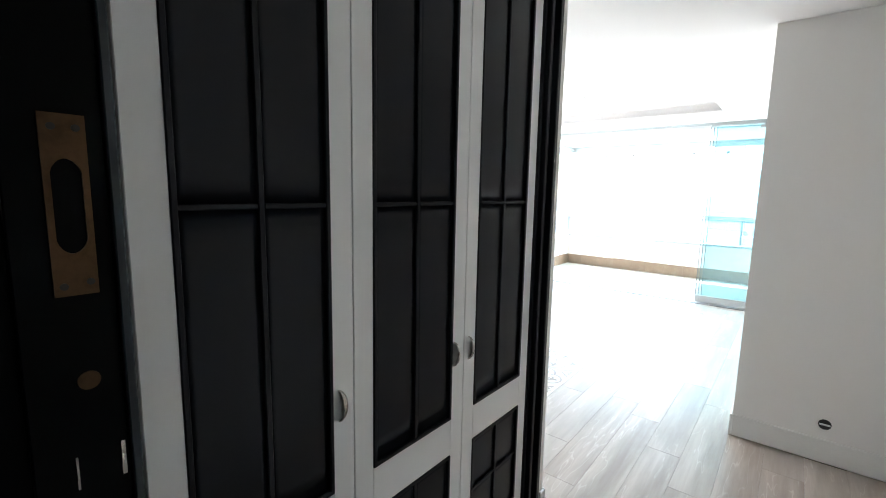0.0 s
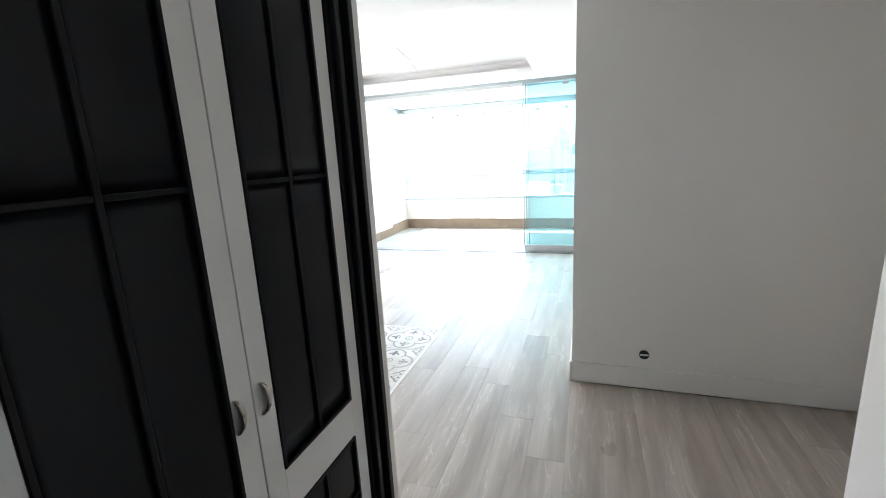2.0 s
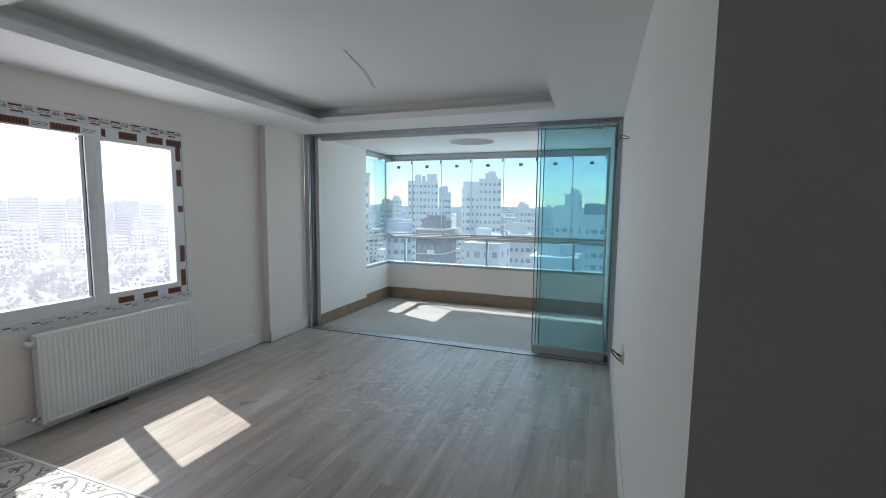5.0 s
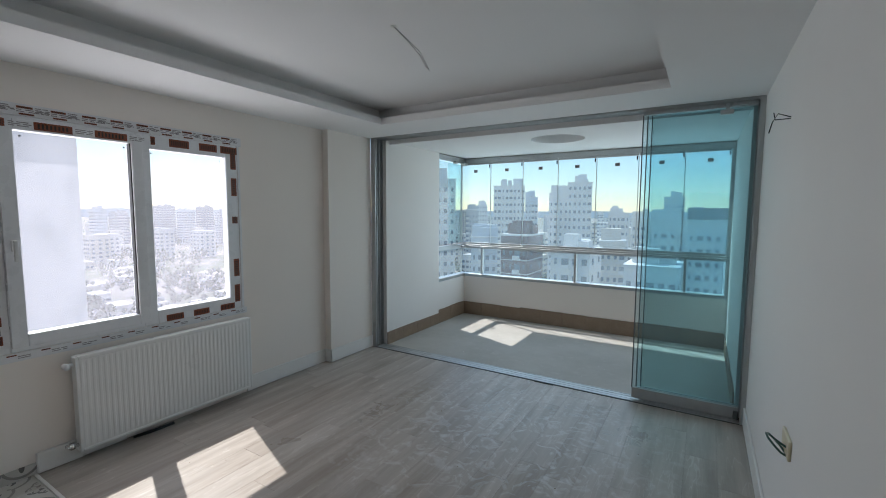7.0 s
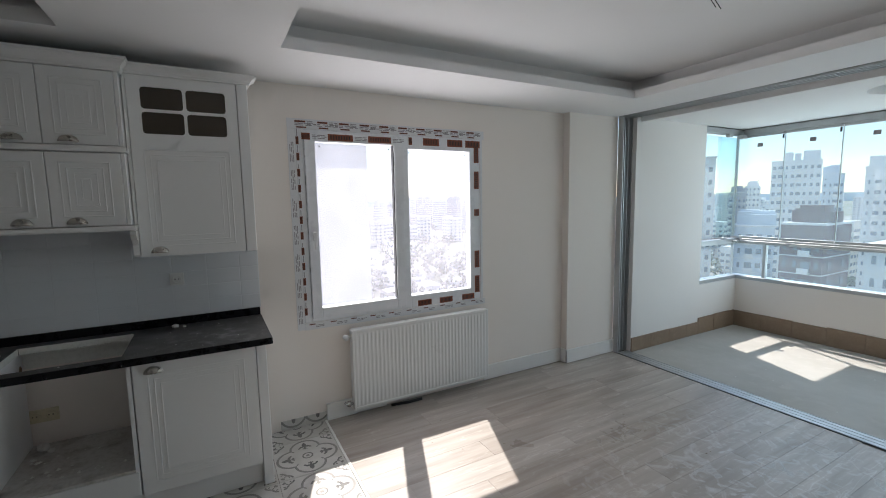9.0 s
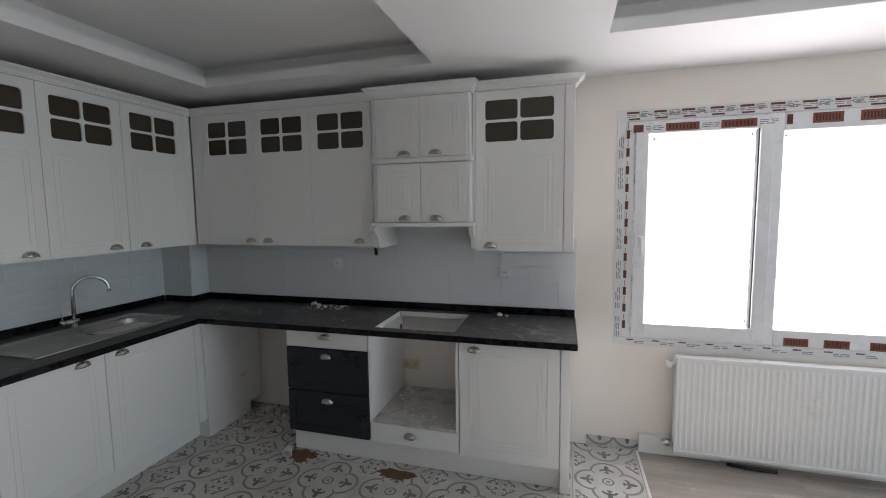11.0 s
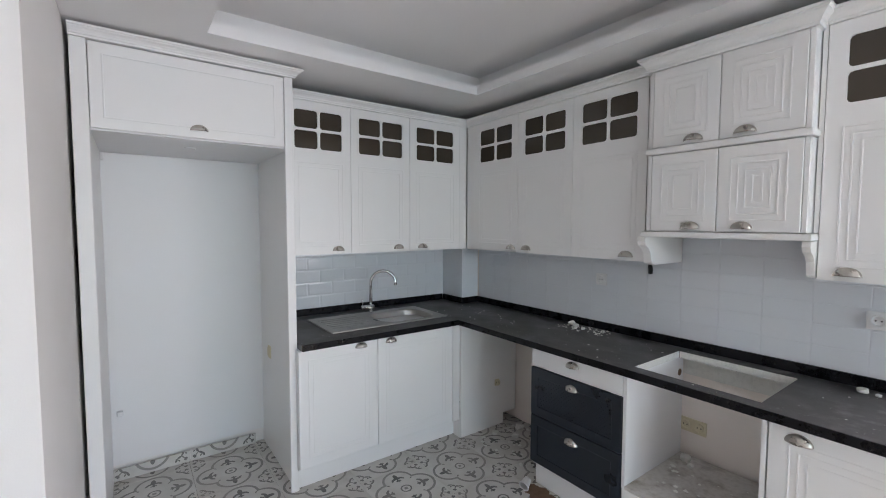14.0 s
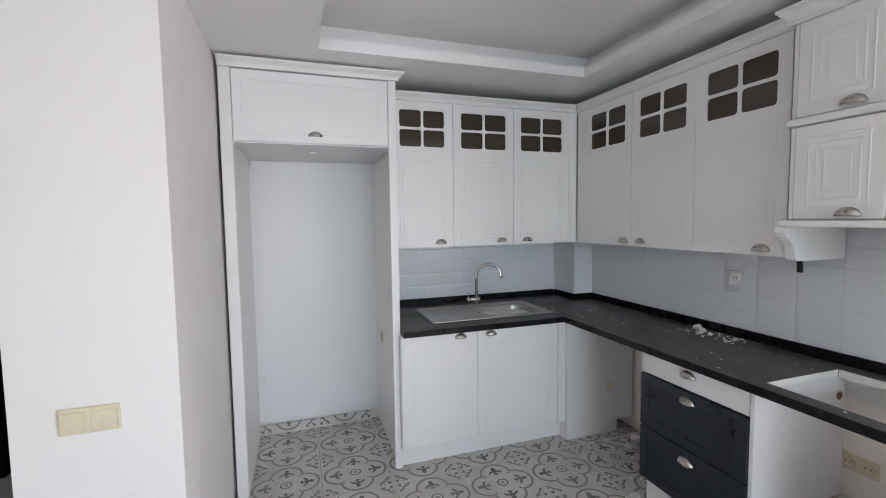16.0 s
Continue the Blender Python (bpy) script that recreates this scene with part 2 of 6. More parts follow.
def patterned_tile():
    """Off-white cement-look tile with a grey four-lobed ring, a small circle and lily motifs."""
    m = Mat("patterned_tile", (0.6, 0.6, 0.58), 0.35)
    c = m.t.nodes.new("ShaderNodeTexCoord").outputs["Object"]
    sep = m.t.nodes.new("ShaderNodeSeparateXYZ")
    m.link(c, sep.inputs[0])
    wob = m.noise(26, 2)
    u = (Sock(m.t, sep.outputs[0]) * (1 / 0.422)).abs() + (wob - 0.5) * 0.008
    v = (Sock(m.t, sep.outputs[1]) * (1 / 0.422)).abs()
    a, b = u.max(v), u.min(v)

    def dist(x, y, sx=1.0, sy=1.0, turn=0.0):
        dx, dy = a - x, b - y
        cs, sn = math.cos(radians(turn)), math.sin(radians(turn))
        p, q = (dx * cs + dy * sn) * (1 / sx), (dy * cs - dx * sn) * (1 / sy)
        return (p * p + q * q).sqrt()

    ring = (dist(0.232, 0) - 0.226).abs().lt(0.0185)
    circle = (dist(0, 0) - 0.074).abs().lt(0.0115)
    # a lily in each lobe: one long petal outwards, two curling back, a short tail
    lily = dist(0.325, 0, 0.072, 0.034).lt(1.0)
    lily = lily.max(dist(0.283, 0.043, 0.046, 0.022, 100).lt(1.0)).max(dist(0.258, 0.084, 0.032, 0.018, 138).lt(1.0))
    lily = lily.max(dist(0.228, 0.0, 0.038, 0.017).lt(1.0)).max(dist(0.222, 0.024, 0.022, 0.012, 125).lt(1.0))
    lily = lily.max(dist(0.192, 0.192, 0.024, 0.011, 45).lt(1.0))
    # a sprig in each corner: heart, stem and two pairs of curled leaves
    leaf = dist(0.452, 0.436, 0.022, 0.018, 35).lt(1.0).max(dist(0.408, 0.408, 0.042, 0.008, 45).lt(1.0))
    leaf = leaf.max(dist(0.402, 0.353, 0.036, 0.016, -58).lt(1.0)).max(dist(0.440, 0.313, 0.034, 0.016, -22).lt(1.0))
    leaf = leaf.max(dist(0.449, 0.352, 0.02, 0.011, 30).lt(1.0))
    wear = m.noise(14, 6, shift=9.0)
    stain = m.noise(3.5, 5, shift=5.0)
    base = m.mix(m.ramp(wear, 0.4, 0.75, 0.0, 0.6), (0.65, 0.632, 0.60), (0.52, 0.50, 0.465))
    ink = m.ramp(wear, 0.3, 0.8, 1.0, 0.8)
    base = m.mix(ring * ink, base, (0.20, 0.193, 0.185))
    base = m.mix(circle * ink, base, (0.11, 0.107, 0.104))
    base = m.mix(lily * ink, base, (0.055, 0.055, 0.058))
    base = m.mix(leaf * ink, base, (0.10, 0.098, 0.096))
    base = m.mix(m.ramp(stain, 0.42, 0.72, 0.08, 0.55), base, (0.40, 0.365, 0.32))
    m.paint(base)
    m.rough(m.ramp(stain, 0.3, 0.7, 0.28, 0.5))
    m.bump(wear, 0.08, 0.001)
    return m.m


TILE = patterned_tile()


def concrete():
    m = Mat("balcony_screed", (0.4, 0.39, 0.37), 0.7)
    big, mid, fine = m.noise(1.1, 6), m.noise(7, 6), m.noise(90, 3)
    base = m.mix(m.ramp(big, 0.35, 0.7), (0.39, 0.37, 0.335), (0.48, 0.46, 0.425))
    base = m.mix(m.ramp(mid, 0.55, 0.75, 0.0, 0.5), base, (0.55, 0.53, 0.50))
    m.paint(base)
    m.rough(m.ramp(mid, 0.3, 0.7, 0.5, 0.8))
    m.bump(fine, 0.25, 0.001)
    return m.m


SCREED = concrete()


def pane(name, tint, dust=0.0, veil_color=(0.8, 0.8, 0.82)):
    """Clear pane: tinted see-through body, glossy by its angle, with a thin translucent veil."""
    m = bpy.data.materials.new(name)
    m.use_nodes = True
    t = m.node_tree
    t.nodes.remove(t.nodes["Principled BSDF"])
    tr, gl, fr, mx = (t.nodes.new(k) for k in ("ShaderNodeBsdfTransparent", "ShaderNodeBsdfGlossy", "ShaderNodeLayerWeight", "ShaderNodeMixShader"))
    tr.inputs[0].default_value, gl.inputs["Roughness"].default_value, fr.inputs[0].default_value = (*tint, 1), 0.01, 0.5
    facing = Sock(t, fr.outputs["Facing"]).op("POWER", 5.0) * 0.55 + 0.025
    t.links.new(facing.s, mx.inputs[0]), t.links.new(tr.outputs[0], mx.inputs[1]), t.links.new(gl.outputs[0], mx.inputs[2])
    last = mx.outputs[0]
    # veil: dust on the glass, and the town's haze painted in
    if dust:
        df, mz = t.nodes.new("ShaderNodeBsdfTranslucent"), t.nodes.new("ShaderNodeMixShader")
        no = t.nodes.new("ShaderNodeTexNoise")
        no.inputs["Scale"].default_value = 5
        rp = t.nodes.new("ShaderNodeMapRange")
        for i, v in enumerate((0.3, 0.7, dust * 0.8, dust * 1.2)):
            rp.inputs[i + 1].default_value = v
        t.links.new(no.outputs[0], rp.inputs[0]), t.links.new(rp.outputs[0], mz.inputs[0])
        df.inputs[0].default_value = (*veil_color, 1)
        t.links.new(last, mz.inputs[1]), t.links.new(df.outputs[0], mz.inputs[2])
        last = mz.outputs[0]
    t.links.new(last, t.nodes["Material Output"].inputs[0])
    return m


# bluish veil on the clear panes paints in haze over the town
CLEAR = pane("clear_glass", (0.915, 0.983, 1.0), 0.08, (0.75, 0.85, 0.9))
TEAL = pane("tinted_glass", (0.862, 0.952, 0.968), 0.015)
FILMED = pane("dusty_window_glass", (0.93, 0.92, 0.945), 0.10, (0.85, 0.83, 0.9))
SMOKED = worn("bronze_glass", (0.058, 0.046, 0.034), 0.12, (0.045, 0.036, 0.027), 0.4, 2, 80, bump=0.0, rough_var=0.04)


# ---- building blocks ----
def mesh_of(name, bm, mat):
    me = bpy.data.meshes.new(name)
    bm.to_mesh(me)
    bm.free()
    me.materials.append(mat)
    return me


def place_of(ob):
    v = Vector((0, 0, 0))
    while ob:
        v += ob.location
        ob = ob.parent
    return v


def part(name, bm, mat, parent=None, label="", smooth=False):
    """Links a bmesh, built at its place in the world, as one mesh object under parent."""
    me = mesh_of(name, bm, mat)
    if smooth:
        me.shade_smooth()
    ob = new(name, me)
    if parent:
        me.transform(Matrix.Translation(-place_of(parent)))
        ob.parent = parent
    if label:
        tagged(ob, label)
    return ob


def thing(name, at, label, category, group=""):
    ob = new(name)
    ob.location = at
    ob.empty_display_size = 0.1
    return tagged(ob, label, category, group)


def structure(name, bm, mat, label=""):
    return tagged(part(name, bm, mat), label or name.replace("_", " "), kind="structure")


def box(bm, x0, x1, y0, y1, z0, z1, bev=0.0, seg=1):
    vs = [bm.verts.new((x, y, z)) for x in (x0, x1) for y in (y0, y1) for z in (z0, z1)]
    fs = [bm.faces.new([vs[i] for i in f]) for f in ((0, 1, 3, 2), (4, 6, 7, 5), (0, 4, 5, 1), (2, 3, 7, 6), (0, 2, 6, 4), (1, 5, 7, 3))]
    if bev:
        es = list({e for f in fs for e in f.edges})
        bmesh.ops.bevel(bm, geom=es, offset=bev, segments=seg, affect="EDGES", profile=0.6)
    return bm


def boxes(*dims, bev=0.0, seg=1):
    bm = bmesh.new()
    for d in dims:
        box(bm, *d, bev=bev, seg=seg)
    return bm


def grid_slab(place, us, vs, gone, w0, w1):
    """One connected board on a grid of lines, less the cells for which gone(u, v) is true; place(u, v, w) lays it out."""
    bm = bmesh.new()
    pts = {}

    def vert(i, j, k):
        if (i, j, k) not in pts:
            pts[i, j, k] = bm.verts.new(place(us[i], vs[j], (w0, w1)[k]))
        return pts[i, j, k]

    full = {(i, j) for i in range(len(us) - 1) for j in range(len(vs) - 1) if not gone((us[i] + us[i + 1]) / 2, (vs[j] + vs[j + 1]) / 2)}
    for i, j in full:
        for k in (0, 1):
            bm.faces.new([vert(*c, k) for c in ((i, j), (i + 1, j), (i + 1, j + 1), (i, j + 1))])
        for n, a, b in (((i - 1, j), (i, j), (i, j + 1)), ((i + 1, j), (i + 1, j), (i + 1, j + 1)), ((i, j - 1), (i, j), (i + 1, j)), ((i, j + 1), (i, j + 1), (i + 1, j + 1))):
            if n not in full:
                bm.faces.new((vert(*a, 0), vert(*b, 0), vert(*b, 1), vert(*a, 1)))
    bmesh.ops.recalc_face_normals(bm, faces=bm.faces)
    return bm


def tube(bm, points, r, n=10, caps=True):
    """A round bar along a line of points."""
    rings = []
    pts = [Vector(p) for p in points]
    up = Vector((0.31, 0.17, 0.93))
    for i, p in enumerate(pts):
        d = (pts[min(i + 1, len(pts) - 1)] - pts[max(i - 1, 0)]).normalized()
        a = d.cross(up).normalized()
        b = d.cross(a).normalized()
        rr = r[i] if isinstance(r, (list, tuple)) else r
        rings.append([bm.verts.new(p + rr * (a * math.cos(k * math.tau / n) + b * math.sin(k * math.tau / n))) for k in range(n)])
    for p, q in zip(rings, rings[1:]):
        for k in range(n):
            bm.faces.new((p[k], p[(k + 1) % n], q[(k + 1) % n], q[k]))
    if caps:
        bm.faces.new(rings[0][::-1]), bm.faces.new(rings[-1])
    return bm


def prism(bm, outline, axis, lo, hi):
    """A flat outline drawn out along an axis (0: x, 1: y)."""
    def at(p, s):
        return (s, p[0], p[1]) if axis == 0 else (p[0], s, p[1])
    a = [bm.verts.new(at(p, lo)) for p in outline]
    b = [bm.verts.new(at(p, hi)) for p in outline]
    bm.faces.new(a), bm.faces.new(b[::-1])
    for i in range(len(a)):
        j = (i + 1) % len(a)
        bm.faces.new((a[i], b[i], b[j], a[j]))
    bmesh.ops.recalc_face_normals(bm, faces=bm.faces)
    return bm


class Side:
    """Turns (along, out, up) into the world for a front that faces +x ('x') or +y ('y')."""

    def __init__(self, way, front):
        self.way, self.front = way, front

    def dims(self, a0, a1, o0, o1, z0, z1):
        o0, o1 = sorted((self.front + o0, self.front + o1))
        a0, a1 = sorted((a0, a1))
        return (o0, o1, a0, a1, z0, z1) if self.way == "x" else (a0, a1, o0, o1, z0, z1)

    def at(self, a, o, z):
        return Vector((self.front + o, a, z)) if self.way == "x" else Vector((a, self.front + o, z))


def cup_handle(side, a, z, parent, upright=False, w=0.085, h=0.034, d=0.026):
    """A cup pull: a quarter shell with a rim, open below (or to one side when upright)."""
    bm = bmesh.new()
    n, k = 12, 6
    rows = []
    for i in range(n + 1):
        th = math.pi * i / n
        row = []
        for j in range(k + 1):
            ph = math.pi / 2 * j / k
            s, up, out = -math.cos(th) * w / 2, math.sin(th) * math.cos(ph) * h, math.sin(th) * math.sin(ph) * d
            p = side.at(a + (up if upright else s), 0.001 + out, z + (s if upright else up))
            row.append(bm.verts.new(p))
        rows.append(row)
    for r0, r1 in zip(rows, rows[1:]):
        for j in range(k):
            bm.faces.new((r0[j], r1[j], r1[j + 1], r0[j + 1]))
    bmesh.ops.remove_doubles(bm, verts=bm.verts, dist=0.0002)
    bmesh.ops.solidify(bm, geom=list(bm.faces), thickness=0.0018)
    bmesh.ops.recalc_face_normals(bm, faces=bm.faces)
    ob = part("handle", bm, NICKEL, parent, "brushed nickel cup handle", smooth=True)
    return ob

# ---- setting ----
SOFFIT, CEILING, SILL_Z, HEAD_Z = 2.54, 2.715, 0.80, 2.235
WIN_A, WIN_B = 3.80, 5.38

structure("wall_west", boxes(
    (-0.22, 0.0, -0.2, WIN_A, 0, 2.9), (-0.22, 0.0, WIN_B, 6.38, 0, 2.9),
    (-0.22, 0.0, WIN_A, WIN_B, 0, SILL_Z), (-0.22, 0.0, WIN_A, WIN_B, HEAD_Z, 2.9)), CREAMWALL, "off-white painted wall with a window opening")
structure("wall_pier", boxes((-0.22, 0.085, 6.38, 7.068, 0, 2.9)), CREAMWALL, "off-white painted pier beside the balcony opening")
structure("wall_south", boxes((0.0, 1.80, -0.2, 0.06, 0, 2.9), (1.80, 2.80, -0.2, 0.0, 0, 2.9)), WALL, "white wall behind the kitchen cabinets")
structure("wall_kitchen_pier", boxes((0.0, 0.18, 0.06, 0.36, 0, 2.9)), WALL, "small boxed corner pier in the kitchen")
structure("wall_partition", boxes((2.808, 2.90, -0.2, 1.759, 0, 2.9), (2.808, 3.285, 1.759, 1.797, 0, 2.9)), WALL, "white partition between kitchen and entrance hall")
structure("wall_east", boxes((3.905, 4.08, 3.275, 7.20, 0, 2.9)), WALL, "off-white living room wall")
structure("wall_hall_north", boxes((4.08, 5.6, 3.275, 3.47, 0, 2.9)), WALL, "light wall of the entrance hall")
structure("wall_hall_east", boxes((5.6, 5.75, 1.84, 3.47, 0, 2.9), (4.71, 5.75, 1.69, 1.84, 0, 2.9), (4.71, 4.86, -0.2, 1.69, 0, 2.9), (4.28, 4.71, -0.2, 0.0, 0, 2.9), (4.28, 4.43, -0.9, -0.2, 0, 2.9)), WALL, "white hall walls with a corner")
structure("wall_entrance", boxes((2.90, 3.22, -0.2, 0.214, 0, 2.9), (3.22, 4.28, -0.2, 0.0, 2.12, 2.9)), WALL, "wall around the entrance door")
structure("wall_landing", boxes((2.9, 4.43, -1.05, -0.9, 0, 2.9), (2.9, 3.05, -0.9, -0.2, 0, 2.9)), WALL, "plain wall of the stair landing")
# upper beam's unseen overhang, added to shorten the sun patch on the floor
structure("wall_balcony_west", boxes((-0.02, 0.20, 7.218, 8.45, 0, 2.9), (0.06, 0.20, 8.45, 9.25, 0, 0.62), (-0.20, 0.20, 8.45, 9.41, 2.53, 2.9)), WALL, "white balcony side wall and parapet")
structure("wall_balcony_north", boxes((0.06, 3.92, 9.25, 9.41, 0, 0.62), (0.20, 3.92, 9.25, 9.41, 2.53, 2.9)), CREAMWALL, "cream-white balcony parapet")
structure("wall_balcony_east", boxes((3.84, 4.08, 7.22, 9.41, 0, 2.9), (3.926, 4.08, 7.20, 7.22, 0, 2.9)), WALL, "white balcony end wall")


# ceilings with stepped trays
TRAY = (0.735, 3.31, 3.62, 6.478)
KTRAY = (0.585, 2.265, 1.02, 2.655)


def tray_ceiling():
    X = (-0.2, KTRAY[0], TRAY[0], KTRAY[1], 2.9, TRAY[1], 3.92, 4.43, 5.75)
    Y = (-1.05, -0.2, KTRAY[2], KTRAY[3], 3.3, TRAY[2], TRAY[3], 7.04)

    def gone(x, y):
        return (TRAY[0] < x < TRAY[1] and TRAY[2] < y < TRAY[3] or KTRAY[0] < x < KTRAY[1] and KTRAY[2] < y < KTRAY[3]
                or x > 3.92 and y > 3.3 or y < -0.2 and not 2.9 < x < 4.43)

    return grid_slab(lambda x, y, z: (x, y, z), X, Y, gone, SOFFIT, SOFFIT + 0.065)


structure("ceiling_soffit", tray_ceiling(), CEIL, "white dropped ceiling border with stepped trays")


def cove(t, back):
    """The set-back upstand above the border's lip, and the raised ceiling over it."""
    x0, x1, y0, y1 = t[0] - back, t[1] + back, t[2] - back, t[3] + back
    lo = SOFFIT + 0.065
    return boxes((x0 - 0.03, x0, y0, y1, lo, CEILING), (x1, x1 + 0.03, y0, y1, lo, CEILING),
                 (x0 - 0.03, x1 + 0.03, y0 - 0.03, y0, lo, CEILING), (x0 - 0.03, x1 + 0.03, y1, y1 + 0.03, lo, CEILING),
                 (x0 - 0.03, x1 + 0.03, y0 - 0.03, y1 + 0.03, CEILING, CEILING + 0.03))


structure("ceiling_living", cove(TRAY, 0.13), CEIL, "white raised tray ceiling of the living room")
structure("ceiling_kitchen", cove(KTRAY, 0.13), CEIL, "white raised tray ceiling of the kitchen")
structure("ceiling_roof", boxes((-0.22, 5.75, -1.05, 9.41, 2.9, 3.0)), CEIL, "concrete slab above")


def balcony_ceiling():
    """A flat board with a round recess cut into it."""
    bm = bmesh.new()
    z, cx, cy, r, n = 2.53, 2.03, 8.13, 0.31, 40
    x0, x1, y0, y1 = 0.06, 3.92, 7.30, 9.41
    inner = [bm.verts.new((cx + r * math.cos(k * math.tau / n), cy + r * math.sin(k * math.tau / n), z)) for k in range(n)]
    top = [bm.verts.new((v.co.x, v.co.y, z + 0.12)) for v in inner]
    outer = []
    for k in range(n):
        dx, dy = math.cos(k * math.tau / n), math.sin(k * math.tau / n)
        s = min((x1 - cx) / dx if dx > 1e-6 else (x0 - cx) / dx if dx < -1e-6 else 99, (y1 - cy) / dy if dy > 1e-6 else (y0 - cy) / dy if dy < -1e-6 else 99)
        outer.append(bm.verts.new((cx + s * dx, cy + s * dy, z)))
    for k in range(n):
        j = (k + 1) % n
        bm.faces.new((inner[k], inner[j], outer[j], outer[k]))
        bm.faces.new((inner[k], top[k], top[j], inner[j]))
    bm.faces.new(top)
    for cxy in ((x0, y0), (x0, y1), (x1, y0), (x1, y1)):
        near = sorted(outer, key=lambda v: (v.co.x - cxy[0]) ** 2 + (v.co.y - cxy[1]) ** 2)
        a = min((v for v in outer if abs(v.co.x - cxy[0]) < 1e-4), key=lambda v: abs(v.co.y - cxy[1]), default=near[0])
        b = min((v for v in outer if abs(v.co.y - cxy[1]) < 1e-4), key=lambda v: abs(v.co.x - cxy[0]), default=near[1])
        if a is not b:
            bm.faces.new((a, b, bm.verts.new((*cxy, z))))
    bmesh.ops.recalc_face_normals(bm, faces=bm.faces)
    return bm


structure("ceiling_balcony", balcony_ceiling(), CEIL, "white balcony ceiling with a round recess")
structure("ceiling_balcony_edge", boxes((0.06, 3.92, 7.285, 7.33, 2.49, 2.62), (0.085, 3.92, 7.04, 7.285, 2.60, 2.64)), CEIL, "plastered groove above the sliding track")


# baseboards
def baseboard(name, *runs):
    bm = bmesh.new()
    for r in runs:
        box(bm, *r, bev=0.004)
    return structure(name, bm, TRIM, "tall white painted baseboard")


BH = 0.145
baseboard("baseboard_west", (0.0, 0.016, 5.40, 6.364, 0.004, BH))
baseboard("baseboard_pipe_cover", (0.0, 0.03, 3.925, 4.16, 0.004, 0.135), (0.0, 0.022, 4.16, 4.42, 0.004, 0.075))
baseboard("baseboard_pier", (0.085, 0.101, 6.364, 7.066, 0.004, BH), (0.0, 0.101, 6.364, 6.38, 0.004, BH))
baseboard("baseboard_east", (3.889, 3.905, 3.259, 7.07, 0.004, BH))
baseboard("baseboard_hall", (3.905, 5.6, 3.259, 3.275, 0.004, BH))
baseboard("baseboard_partition", (2.808, 3.299, 1.797, 1.811, 0.004, BH), (3.285, 3.299, 1.762, 1.797, 0.004, BH))
baseboard("baseboard_hall_corner", (4.694, 4.71, 0.02, 1.856, 0.004, BH), (4.71, 5.6, 1.84, 1.856, 0.004, BH))


# balcony floor and brown skirting
structure("floor_balcony", boxes((0.06, 3.92, 7.218, 9.41, -0.12, 0.0)), SCREED, "dusty grey unfinished balcony floor")


def skirting():
    random.seed(4)
    bm = bmesh.new()

    def run(a0, a1, wall, way, h0):
        a = a0
        while a < a1 - 0.02:
            b = min(a + 0.33, a1)
            h = h0 + random.uniform(-0.006, 0.006)
            d = 0.012 + random.uniform(0, 0.002)
            box(bm, *((a, b - 0.0015, wall - d, wall, 0.0, h) if way == "n" else (wall, wall + d, a, b - 0.0015, 0.0, h) if way == "w" else (wall - d, wall, a, b - 0.0015, 0.0, h)), bev=0.002)
            a = b

    run(0.20, 3.84, 9.25, "n", 0.205)
    run(7.222, 8.45, 0.20, "w", 0.155)
    run(8.45, 9.235, 0.20, "w", 0.205)
    run(7.30, 9.235, 3.84, "e", 0.17)
    return bm


tagged(structure("baseboard_balcony", skirting(), SKIRT, "rough brown ceramic skirting tiles on the balcony"))


